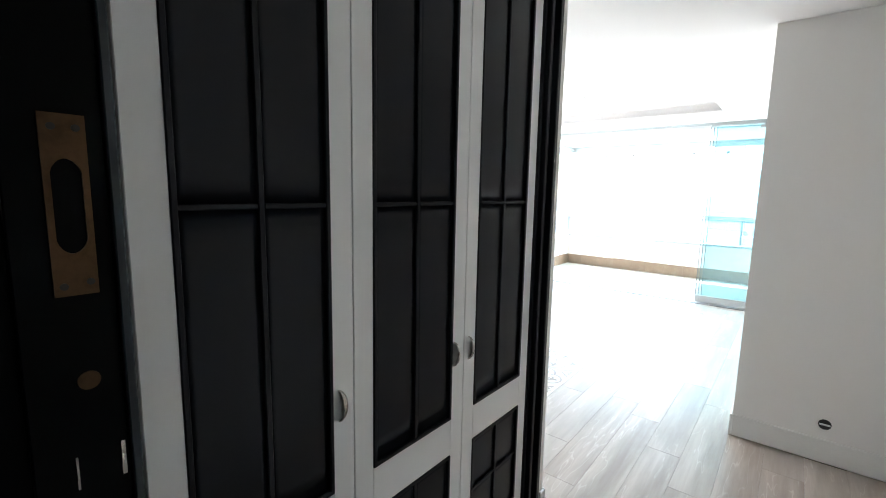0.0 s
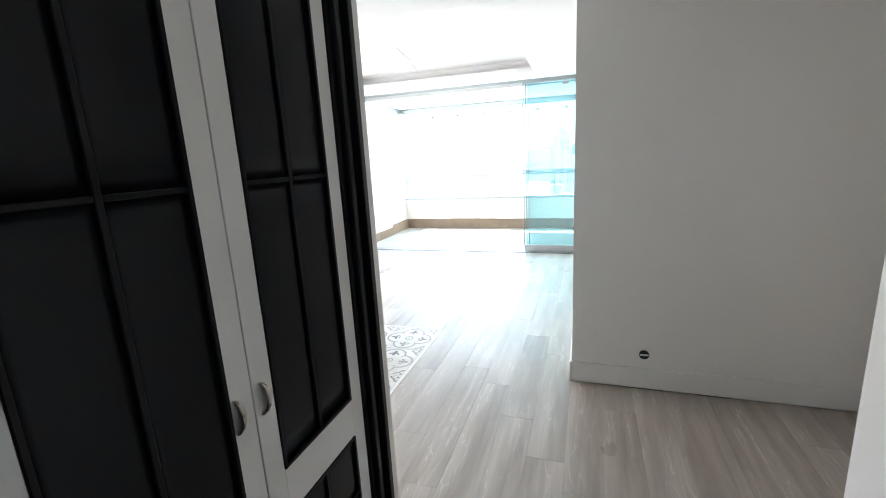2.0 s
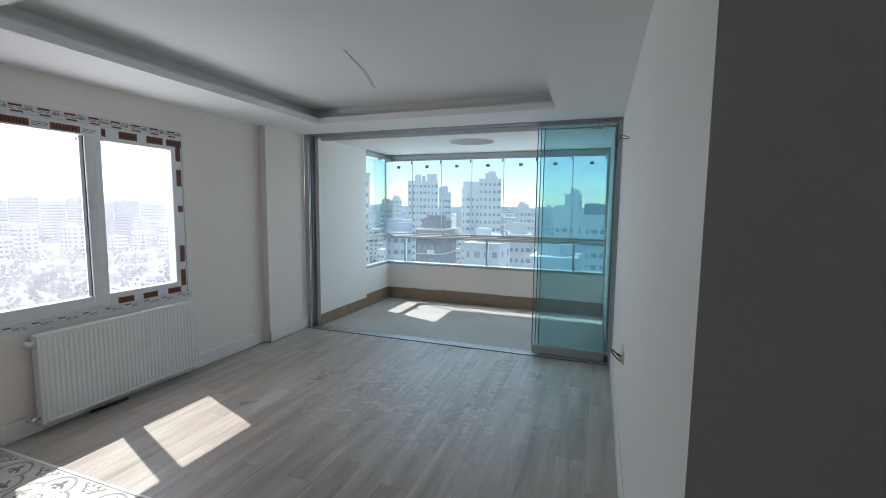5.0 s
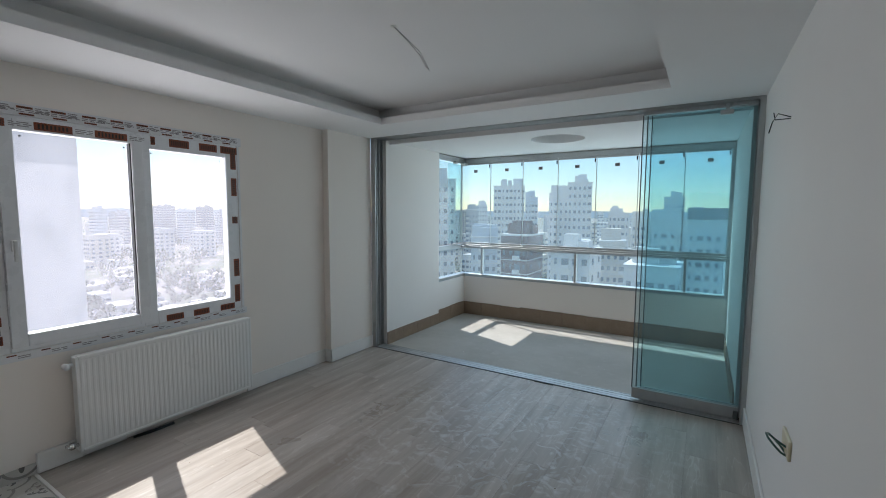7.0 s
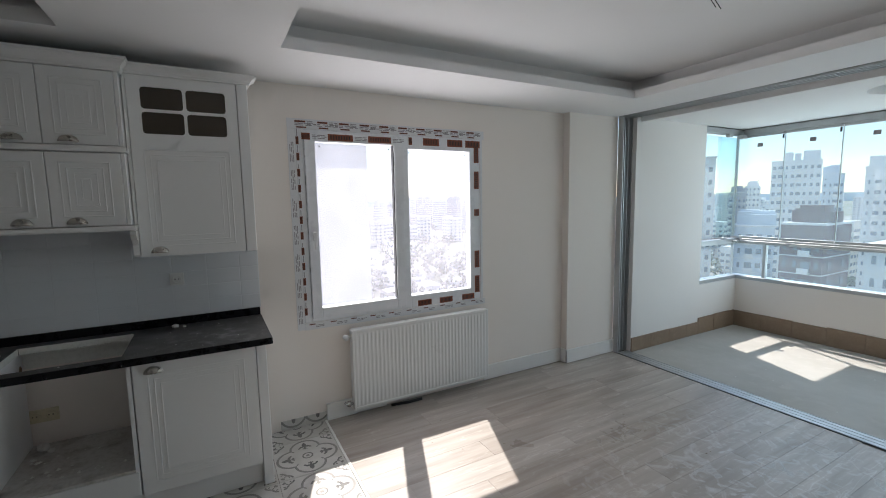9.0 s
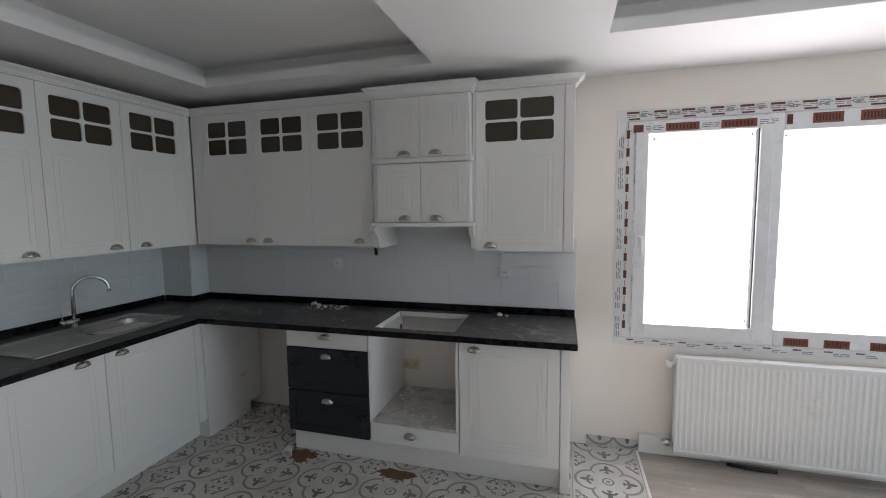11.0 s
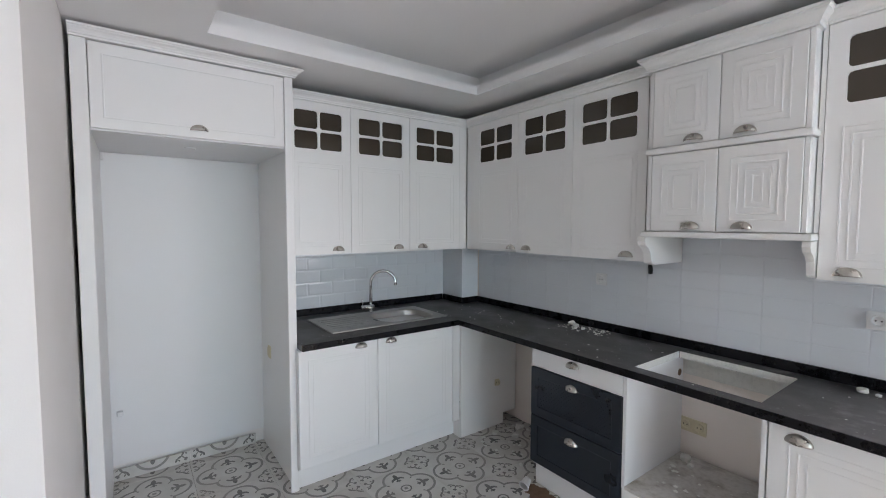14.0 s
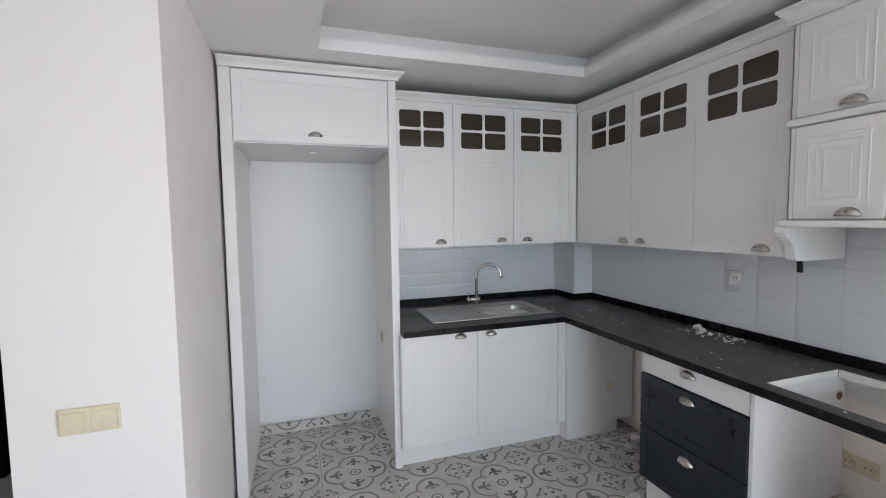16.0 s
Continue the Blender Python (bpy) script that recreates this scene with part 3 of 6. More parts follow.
# ---- window on the west wall ----
def window():
    w = tagged(new("window_1"), "white plastic window still wrapped in printed protective film", "window", kind="structure")
    w.location = (0, 4.6, SILL_Z)
    x0, x1 = -0.075, 0.0
    part("window_frame", boxes((x0, x1, WIN_A, WIN_A + 0.055, SILL_Z, HEAD_Z), (x0, x1, WIN_B - 0.105, WIN_B, SILL_Z, HEAD_Z),
                               (x0, x1, WIN_A + 0.055, 4.59, SILL_Z, SILL_Z + 0.055), (x0, x1, WIN_A + 0.055, 4.59, HEAD_Z - 0.06, HEAD_Z), (x0, x1, 4.683, WIN_B - 0.105, SILL_Z, SILL_Z + 0.105), (x0, x1, 4.683, WIN_B - 0.105, HEAD_Z - 0.108, HEAD_Z),
                               (x0, x1, 4.59, 4.683, SILL_Z, HEAD_Z), bev=0.004), PVC, w)
    s0, s1 = -0.06, 0.018
    a, b, lo, hi = 3.858, 4.628, SILL_Z + 0.03, HEAD_Z - 0.022
    sash = part("sash", boxes((s0, s1, a, a + 0.075, lo, hi), (s0, s1, b - 0.075, b, lo, hi), (s0, s1, a + 0.075, b - 0.075, lo, lo + 0.075), (s0, s1, a + 0.075, b - 0.075, hi - 0.065, hi), bev=0.005, seg=2), PVC, w)
    part("pane", boxes((-0.032, -0.026, a + 0.07, b - 0.07, lo + 0.07, hi - 0.06)), FILMED, sash).visible_shadow = False
    part("pane", boxes((-0.042, -0.036, 4.678, WIN_B - 0.10, SILL_Z + 0.10, HEAD_Z - 0.103)), FILMED, w).visible_shadow = False
    part("gasket", boxes((-0.034, 0.006, b - 0.082, b - 0.072, lo + 0.07, hi - 0.06), (-0.044, -0.034, 4.683, 4.691, SILL_Z + 0.105, HEAD_Z - 0.108)), RUBBER, w)
    h = part("window_handle", boxes((s1, s1 + 0.012, 3.885, 3.912, 1.42, 1.49, ), bev=0.004), PLASTIC, sash)
    part("lever", boxes((s1 + 0.012, s1 + 0.045, 3.892, 3.906, 1.47, 1.487), (s1 + 0.032, s1 + 0.047, 3.888, 3.908, 1.36, 1.487), bev=0.005, seg=2), PLASTIC, w, "white plastic window lever")
    part("reveal_sill", boxes((-0.24, -0.075, WIN_A, WIN_B, SILL_Z - 0.02, SILL_Z + 0.012)), PVC, w)
    # protective film turned over onto the wall, with its printing
    random.seed(11)
    film = bmesh.new()
    for d in ((0.0, 0.0035, WIN_A - 0.055, WIN_B + 0.04, HEAD_Z, HEAD_Z + 0.072), (0.0, 0.0035, WIN_A - 0.055, WIN_A - 0.001, SILL_Z - 0.05, HEAD_Z - 0.001),
              (0.0, 0.0035, WIN_A - 0.001, WIN_B + 0.045, SILL_Z - 0.055, SILL_Z - 0.001), (0.0, 0.003, WIN_B + 0.001, WIN_B + 0.022, SILL_Z, HEAD_Z)):
        box(film, *d)
    bmesh.ops.subdivide_edges(film, edges=[e for e in film.edges if e.calc_length() > 0.5], cuts=24)
    for v in film.verts:
        if v.co.x > 0.002:
            v.co.x += random.uniform(0, 0.0025)
    part("film", film, FILM, w, "crinkled transparent-white protective film")
    red, dark, grey = bmesh.new(), bmesh.new(), bmesh.new()

    def word_bar(lo_a, hi_a, c, h, x, upright):
        """A rust-red printed block with its lettering as dark bars."""
        d = (x, x + 0.0012, c - h / 2, c + h / 2, lo_a, hi_a) if upright else (x, x + 0.0012, lo_a, hi_a, c - h / 2, c + h / 2)
        box(red, *d)
        n = 8
        for i in range(n):
            p = lo_a + (hi_a - lo_a) * (0.08 + 0.84 * (i + 0.15) / n)
            q = p + (hi_a - lo_a) * 0.84 / n * 0.5
            g = h * random.uniform(0.26, 0.34)
            box(dark, *((x + 0.0012, x + 0.0018, c - g, c + g, p, q) if upright else (x + 0.0012, x + 0.0018, p, q, c - g, c + g)))

    def fine_print(lo_a, hi_a, c, x, upright, rows=3):
        for r in range(rows):
            zc = c + (r - (rows - 1) / 2) * 0.011
            p = lo_a
            while p < hi_a - 0.02:
                q = min(p + random.uniform(0.02, 0.06), hi_a)
                box(grey, *((x, x + 0.0008, zc - 0.0026, zc + 0.0026, p, q) if upright else (x, x + 0.0008, p, q, zc - 0.0026, zc + 0.0026)))
                p = q + random.uniform(0.006, 0.02)

    for y0 in (3.84, 4.03, 4.34):
        word_bar(y0, y0 + (0.06 if y0 < 3.9 else 0.19), hi - 0.03, 0.048, s1 + 0.0005, False)
        fine_print(y0 + (0.075 if y0 < 3.9 else 0.205), y0 + (0.18 if y0 < 3.9 else 0.30), hi - 0.03, s1 + 0.0005, False, 3)
    for y0 in (4.69, 4.82, 5.05, 5.23):
        word_bar(y0, y0 + (0.03 if y0 < 4.8 else 0.15), HEAD_Z - 0.045, 0.06, 0.001, False)
    for y, z in ((a + 0.11, hi - 0.10), (b - 0.11, hi - 0.10), (b - 0.10, lo + 0.11)):
        part("glass_mark", boxes((-0.026, -0.024, y, y + 0.011, z, z + 0.011)), RUBBER, sash)
    for y, z in ((4.70, HEAD_Z - 0.14), (WIN_B - 0.14, HEAD_Z - 0.145), (WIN_B - 0.13, SILL_Z + 0.14), (4.72, SILL_Z + 0.13)):
        part("glass_mark", boxes((-0.036, -0.034, y, y + 0.009, z, z + 0.009)), RUBBER, w)
    for y0 in (4.74, 4.95, 5.18):
        word_bar(y0, y0 + 0.13, SILL_Z + 0.032, 0.05, 0.001, False)
    for z0 in (0.86, 1.09, 1.56, 1.80, 2.03):
        word_bar(z0, z0 + (0.06 if z0 == 1.56 else 0.155), WIN_B - 0.038, 0.05, 0.001, True)
    for z0 in [0.86 + 0.115 * i for i in range(12)]:
        word_bar(z0, z0 + 0.055, WIN_A + 0.012, 0.02, 0.001, True)
        fine_print(z0 + 0.06, z0 + 0.11, WIN_A + 0.012, 0.001, True, 1)
    for y0 in [WIN_A + 0.0 + 0.16 * i for i in range(10)]:
        word_bar(y0, y0 + 0.075, HEAD_Z + 0.052, 0.013, 0.0062, False)
        word_bar(y0 + 0.01, y0 + 0.08, HEAD_Z + 0.012, 0.010, 0.0062, False)
        fine_print(y0 + 0.085, y0 + 0.155, HEAD_Z + 0.044, 0.0062, False, 3)
        fine_print(y0, y0 + 0.15, HEAD_Z + 0.032, 0.0062, False, 2)
        word_bar(y0 + 0.03, y0 + 0.075, SILL_Z - 0.014, 0.008, 0.0062, False)
        fine_print(y0 + 0.08, y0 + 0.16, SILL_Z - 0.03, 0.0062, False, 2)
    for z0 in [0.80 + 0.2 * i for i in range(7)]:
        fine_print(z0, z0 + 0.14, WIN_A - 0.03, 0.0062, True, 3)
    part("print_block", red, PRINT_RED, w, "rust-red printed blocks on the film")
    part("print_lettering", dark, PRINT_DARK, w)
    part("fine_print", grey, PRINT_GREY, w, "small grey unreadable printing")


window()


# ---- radiator ----
def radiator():
    y0, y1, z0, z1 = 4.125, 5.395, 0.07, 0.712
    r = thing("radiator", (0.06, (y0 + y1) / 2, z0), "white ribbed panel radiator hung below the window", "radiator")
    bm = bmesh.new()
    pitch, prof = 0.0333, []
    n = int((y1 - y0 - 0.03) / pitch)
    ya = y0 + 0.015
    for i in range(n):
        for f, x in ((0.0, 0.098), (0.18, 0.098), (0.34, 0.1005), (0.66, 0.1005), (0.82, 0.098)):
            prof.append((ya + (i + f) * pitch, x))
    prof.append((y1 - 0.015, 0.098))
    lo, hi = [], []
    for y, x in prof:
        lo.append((bm.verts.new((0.098, y, z0 + 0.02)), bm.verts.new((x, y, z0 + 0.05))))
        hi.append((bm.verts.new((x, y, z1 - 0.05)), bm.verts.new((0.098, y, z1 - 0.02))))
    for i in range(len(prof) - 1):
        ring0, ring1 = (*lo[i], *hi[i]), (*lo[i + 1], *hi[i + 1])
        for k in range(3):
            bm.faces.new((ring0[k], ring1[k], ring1[k + 1], ring0[k + 1]))
    bmesh.ops.recalc_face_normals(bm, faces=bm.faces)
    part("front_panel", bm, RAD, r, smooth=False)
    part("casing", boxes((0.03, 0.100, y0, y0 + 0.016, z0, z1), (0.03, 0.100, y1 - 0.016, y1, z0, z1), (0.098 - 0.006, 0.101, y0 + 0.016, y1 - 0.016, z0, z0 + 0.021), (0.092, 0.101, y0 + 0.016, y1 - 0.016, z1 - 0.021, z1), bev=0.003), RAD, r)
    top = bmesh.new()
    box(top, 0.03, 0.1, y0 + 0.016, y1 - 0.016, z1 - 0.004, z1 + 0.003)
    part("top_grille", top, RAD, r)
    part("back_panel", boxes((0.028, 0.036, y0 + 0.016, y1 - 0.016, z0, z1 - 0.005)), RAD, r)
    v = bmesh.new()
    tube(v, [(0.065, y0 - 0.002, z1 - 0.05), (0.065, y0 - 0.045, z1 - 0.05)], 0.013)
    tube(v, [(0.065, y0 - 0.045, z1 - 0.05), (0.11, y0 - 0.047, z1 - 0.05)], [0.02, 0.017])
    part("top_valve", v, PLASTIC, r, "white thermostat valve", smooth=True)
    v = bmesh.new()
    tube(v, [(0.065, y0, z0 + 0.045), (0.065, y0 - 0.05, z0 + 0.045), (0.02, y0 - 0.055, z0 + 0.045)], 0.011)
    tube(v, [(0.065, y0 - 0.035, z0 + 0.03), (0.065, y0 - 0.035, z0 + 0.066)], 0.016)
    part("bottom_valve", v, CHROME, r, "metal lockshield valve", smooth=True)
    for yb in (y0 + 0.2, y1 - 0.23):
        part("wall_bracket", boxes((0.0, 0.03, yb, yb + 0.03, z0 + 0.1, z1 - 0.1)), RAD, r)


radiator()
c = thing("pipe_offcut", (0.06, 4.6, 0.0), "dark strip of pipe insulation lying under the radiator", "debris")
bm = bmesh.new()
tube(bm, [(0.05, 4.45, 0.012), (0.075, 4.6, 0.014), (0.07, 4.72, 0.012)], 0.011)
part("foam", bm, RUBBER, c, smooth=True)


# ---- sliding glass wall and balcony glazing ----
def track_frame():
    f = tagged(new("door_1"), "grey aluminium frame and tracks of the open folding glass wall", "sliding door", kind="structure")
    f.location = (2.0, 7.14, 0)
    y0, y1, top = 7.07, 7.216, SOFFIT + 0.055
    fins = (y0 + 0.046, y0 + 0.096)
    part("side_post", boxes((0.087, 0.104, y0, y1, 0, top), (0.104, 0.152, y0, y0 + 0.008, 0, top), (0.104, 0.152, y1 - 0.008, y1, 0, top), *((0.104, 0.14, y - 0.004, y + 0.004, 0, top) for y in fins)), ALU, f)
    part("side_post", boxes((3.905, 3.925, y0, y1, 0, top), (3.868, 3.905, y0, y0 + 0.008, 0, top), (3.868, 3.905, y1 - 0.008, y1, 0, top)), ALU, f)
    part("top_track", boxes((0.152, 3.868, y0, y1, top - 0.035, top), *((0.152, 3.868, y - 0.004, y + 0.004, SOFFIT - 0.012, top - 0.035) for y in (y0 + 0.004, *fins, y1 - 0.004))), ALU, f)
    part("floor_track", boxes((0.152, 3.868, y0 + 0.008, y1 - 0.008, 0.0, 0.005), *((0.152, 3.868, y - 0.003, y + 0.003, 0.0, 0.008) for y in (y0 + 0.004, *fins, y1 - 0.004))), ALU, f)
    part("track_seal", boxes((0.152, 3.868, y0 - 0.008, y0, 0.0, 0.004)), SEAL, f, "dark joint along the floor track")
    for i in range(3):
        y = 7.128 + 0.03 * i
        x0, x1 = 3.068 + 0.032 * i, 3.862
        g = part("glass_leaf", boxes((x0, x1, y, y + 0.008, 0.11, 2.50), bev=0.001), TEAL, f, "teal-tinted folded glass leaf")
        g.visible_shadow = False
        part("bottom_rail", boxes((x0 - 0.002, x1, y - 0.003, y + 0.011, 0.018, 0.112), bev=0.002), ALU, g)
        part("top_rail", boxes((x0, x1, y - 0.003, y + 0.011, 2.495, SOFFIT - 0.004)), ALU, g)
        part("leaf_edge", boxes((x0 - 0.005, x0 + 0.003, y - 0.002, y + 0.010, 0.112, 2.495)), SEAL, g, "thin dark seal on the glass edge")
    part("lock_block", boxes((3.62, 3.71, 7.105, 7.124, 2.44, 2.478), (3.655, 3.685, 7.108, 7.124, 2.478, 2.53), (3.70, 3.80, 7.105, 7.124, 2.50, 2.528), bev=0.004), ALU, f)
    part("lock_block", boxes((3.825, 3.862, 7.10, 7.124, 0.02, 0.085), bev=0.004), SEAL, f)


track_frame()


def balcony_glazing():
    f = tagged(new("window_2"), "aluminium balcony glazing with tall clear folding panes", "glazing", kind="structure")
    f.location = (2.0, 9.3, 0.62)
    yf = 9.30
    part("sill", boxes((0.19, 3.838, 9.255, 9.40, 0.621, 0.665), bev=0.004), ALU, f)
    part("sill", boxes((0.07, 0.19, 8.45, 9.40, 0.621, 0.665), bev=0.004), ALU, f)
    part("mid_rail", boxes((0.19, 3.838, 9.27, 9.34, 1.085, 1.15), (0.19, 3.838, 9.255, 9.27, 1.10, 1.125), bev=0.004), ALU, f)
    part("mid_rail", boxes((0.11, 0.18, 8.45, 9.34, 1.085, 1.15), bev=0.004), ALU, f)
    part("top_rail", boxes((0.19, 3.838, 9.27, 9.34, 2.455, 2.528), bev=0.004), ALU, f)
    part("top_rail", boxes((0.11, 0.18, 8.45, 9.34, 2.455, 2.528), bev=0.004), ALU, f)
    xs = [0.10 + 0.5355 * i for i in range(7)] + [3.80]
    for a, b in zip(xs, xs[1:]):
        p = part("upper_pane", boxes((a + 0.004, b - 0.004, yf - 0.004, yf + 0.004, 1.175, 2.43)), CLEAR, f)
        p.visible_shadow = False
        part("bottom_shoe", boxes((a + 0.004, b - 0.004, yf - 0.012, yf + 0.012, 1.15, 1.18), bev=0.002), ALU, p)
        part("top_shoe", boxes((a + 0.004, b - 0.004, yf - 0.012, yf + 0.012, 2.425, 2.455), bev=0.002), ALU, p)
        part("edge_seal", boxes((b - 0.004, b + 0.004, yf - 0.008, yf + 0.008, 1.18, 2.425)), ALU, p)
        part("sticker", boxes((a + 0.24, a + 0.30, yf - 0.0065, yf - 0.0045, 2.30, 2.345)), PRINT_GREY, p, "small grey paper sticker")
        part("stopper", boxes((b - 0.03, b - 0.012, yf - 0.012, yf - 0.004, 2.37, 2.42), bev=0.002), RUBBER, p)
        for k in range(3):
            q = a + 0.13 + 0.14 * k
            part("spot_mark", boxes((q, q + 0.009, yf - 0.006, yf - 0.0045, 1.90 - 0.02 * k, 1.909 - 0.02 * k)), RUBBER, p)
    for x in (0.50, 1.99, 3.37):
        part("lower_post", boxes((x - 0.017, x + 0.017, 9.275, 9.335, 0.665, 1.085), bev=0.003), ALU, f)
    for a, b in ((0.13, 0.483), (0.517, 1.973), (2.007, 3.353), (3.387, 3.80)):
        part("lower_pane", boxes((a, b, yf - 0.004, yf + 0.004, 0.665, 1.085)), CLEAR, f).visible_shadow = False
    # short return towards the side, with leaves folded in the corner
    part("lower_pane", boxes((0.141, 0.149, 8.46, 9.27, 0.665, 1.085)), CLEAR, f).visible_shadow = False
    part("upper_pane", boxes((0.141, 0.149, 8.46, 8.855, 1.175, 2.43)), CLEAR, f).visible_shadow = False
    for i in range(2):
        x = 0.105 + 0.028 * i
        part("folded_leaf", boxes((x, x + 0.008, 8.86 + 0.01 * i, 9.26, 1.175, 2.43)), TEAL, f, "teal-tinted glass leaf folded into the corner").visible_shadow = False
    part("corner_post", boxes((0.095, 0.12, 9.285, 9.315, 0.665, 2.455), bev=0.003), ALU, f)
    part("hinge", boxes((0.17, 0.22, 8.90, 8.96, 1.15, 1.175), (0.17, 0.23, 9.16, 9.24, 1.10, 1.13), (0.17, 0.22, 8.90, 8.97, 2.42, 2.455), (0.17, 0.24, 9.15, 9.25, 2.41, 2.455), bev=0.003), ALU, f)
    part("side_jamb", boxes((0.11, 0.18, 8.45, 8.49, 0.665, 2.455), bev=0.003), ALU, f)
    part("side_jamb", boxes((3.80, 3.838, 9.27, 9.34, 0.665, 2.455), bev=0.003), ALU, f)


balcony_glazing()

# ---- kitchen ----
BASEX, BASEY, UPX, UPY = Side("x", 0.604), Side("y", 0.855), Side("x", 0.342), Side("y", 0.612)


def frame_bm(side, a0, a1, z0, z1, o0, o1, w, bev=0.0):
    """Four bars round a rectangle."""
    bm = grid_slab(lambda a, z, o: side.at(a, o, z), (a0, a0 + w, a1 - w, a1), (z0, z0 + w, z1 - w, z1), lambda a, z: a0 + w < a < a1 - w and z0 + w < z < z1 - w, o0, o1)
    if bev:
        edges = [e for e in bm.edges if len(e.link_faces) == 2 and e.calc_face_angle(0) > 1]
        bmesh.ops.bevel(bm, geom=edges, offset=bev, segments=1, affect="EDGES")
    return bm


def moulding(side, a0, a1, z0, z1, parent, mat, inset=0.06, steps=2):
    """Routed panel lines of a door: fine raised rectangles, one inside the other."""
    for i in range(steps):
        s = inset + 0.028 * i
        if a1 - a0 > 2 * s + 0.04 and z1 - z0 > 2 * s + 0.04:
            part("panel_moulding", frame_bm(side, a0 + s, a1 - s, z0 + s, z1 - s, 0.0, 0.0022 - 0.0002 * i, 0.007, 0.0011), mat, parent)


def cabinet_door(side, a0, a1, z0, z1, parent, mat=None, handle=None, steps=2, inset=0.06, name="door"):
    """A lacquered slab door with routed lines and a cup handle at (along, up)."""
    mat = mat or LACQ
    a0, a1 = sorted((a0, a1))
    d = part(name, boxes(side.dims(a0 + 0.0015, a1 - 0.0015, -0.019, 0.0, z0 + 0.0015, z1 - 0.0015), bev=0.0025), mat, parent)
    moulding(side, a0, a1, z0, z1, d, mat, inset, steps)
    if handle:
        cup_handle(side, handle[0], handle[1], d)
    return d


def glazed_door(side, a0, a1, z0, z1, parent, handle, wide=False):
    """A tall door with a two by two lattice of small smoked panes above a routed panel."""
    a0, a1 = sorted((a0, a1))
    w, gz0, gz1 = a1 - a0, z1 - (0.315 if wide else 0.302), z1 - (0.06 if wide else 0.058)
    m = 0.062
    ga, gb = a0 + m, a1 - m
    t = 0.016
    ca, cz = (ga + gb) / 2, (gz0 + gz1) / 2
    us = (a0 + 0.0015, ga, ca - t / 2, ca + t / 2, gb, a1 - 0.0015)
    zs = (z0 + 0.0015, gz0, cz - t / 2, cz + t / 2, gz1, z1 - 0.0015)
    d = part("door", grid_slab(lambda a, z, o: side.at(a, o, z), us, zs, lambda a, z: ga < a < gb and gz0 < z < gz1 and abs(a - ca) > t / 2 and abs(z - cz) > t / 2, -0.019, 0.0), LACQ, parent)
    c = bmesh.new()
    k = 0.016
    for p, q in ((ga, ca - t / 2), (ca + t / 2, gb)):
        for r, s in ((gz0, cz - t / 2), (cz + t / 2, gz1)):
            part("pane", boxes(side.dims(p, q, -0.013, -0.009, r, s)), SMOKED, d)
            for ax, az, sx, sz in ((p, r, 1, 1), (q, r, -1, 1), (p, s, 1, -1), (q, s, -1, -1)):
                pts = [side.at(ax, -0.001, az), side.at(ax + sx * k, -0.001, az), side.at(ax + sx * k * 0.3, -0.001, az + sz * k * 0.3), side.at(ax, -0.001, az + sz * k)]
                f0 = [c.verts.new(v) for v in pts]
                f1 = [c.verts.new(v + (side.at(0, -0.017, 0) - side.at(0, 0, 0))) for v in pts]
                c.faces.new(f0), c.faces.new(f1[::-1])
                for i in range(4):
                    c.faces.new((f0[i], f1[i], f1[(i + 1) % 4], f0[(i + 1) % 4]))
    bmesh.ops.recalc_face_normals(c, faces=c.faces)
    tagged(part("lattice_corner", c, LACQ, d), kind="stuff")
    moulding(side, a0, a1, z0, gz0 - 0.03, d, LACQ, 0.055, 3 if wide else 2)
    cup_handle(side, handle[0], handle[1], d)
    return d


def carcass(side, a0, a1, z0, z1, depth, parent, mat=None, inside=None, back=True):
    """Open-fronted box of boards."""
    mat, t = mat or MELA, 0.018
    a0, a1 = sorted((a0, a1))
    for p in (a0, a1 - t):
        part("side_board", boxes(side.dims(p, p + t, -depth, -0.021, z0, z1)), mat, parent)
    part("bottom_board", boxes(side.dims(a0 + t, a1 - t, -depth, -0.021, z0, z0 + t)), mat, parent)
    part("top_board", boxes(side.dims(a0 + t, a1 - t, -depth, -0.021, z1 - t, z1)), mat, parent)
    if back:
        part("back_board", boxes(side.dims(a0 + t, a1 - t, -depth, -depth + 0.006, z0 + t, z1 - t)), inside or mat, parent)


def crown_run(side, a0, a1, z0, z1, out, parent, ends=(True, True)):
    """A coved cornice along the top, with returns at free ends."""
    a0, a1 = sorted((a0, a1))
    h = z1 - z0
    e0, e1 = (1 if ends[0] else 0), (1 if ends[1] else 0)
    bm = bmesh.new()
    rings = []
    for f, o in ((0.0, 0.004), (0.0, 0.012), (0.16, 0.013), (0.2, 0.018), (0.36, 0.021), (0.52, 0.029), (0.66, 0.041), (0.74, out - 0.007), (0.78, out - 0.001), (0.8, out), (0.97, out), (1.0, out - 0.003)):
        p, q = a0 - o * e0, a1 + o * e1
        rings.append([bm.verts.new(side.at(a, d, z0 + h * f)) for a, d in ((p, -0.10), (q, -0.10), (q, o), (p, o))])
    for lo, hi in zip(rings, rings[1:]):
        for k in range(4):
            bm.faces.new((lo[k], lo[(k + 1) % 4], hi[(k + 1) % 4], hi[k]))
    bm.faces.new(rings[0]), bm.faces.new(rings[-1])
    bmesh.ops.recalc_face_normals(bm, faces=bm.faces)
    return part("cornice", bm, LACQ, parent)


UZ0, UZ1 = 1.43, 2.418
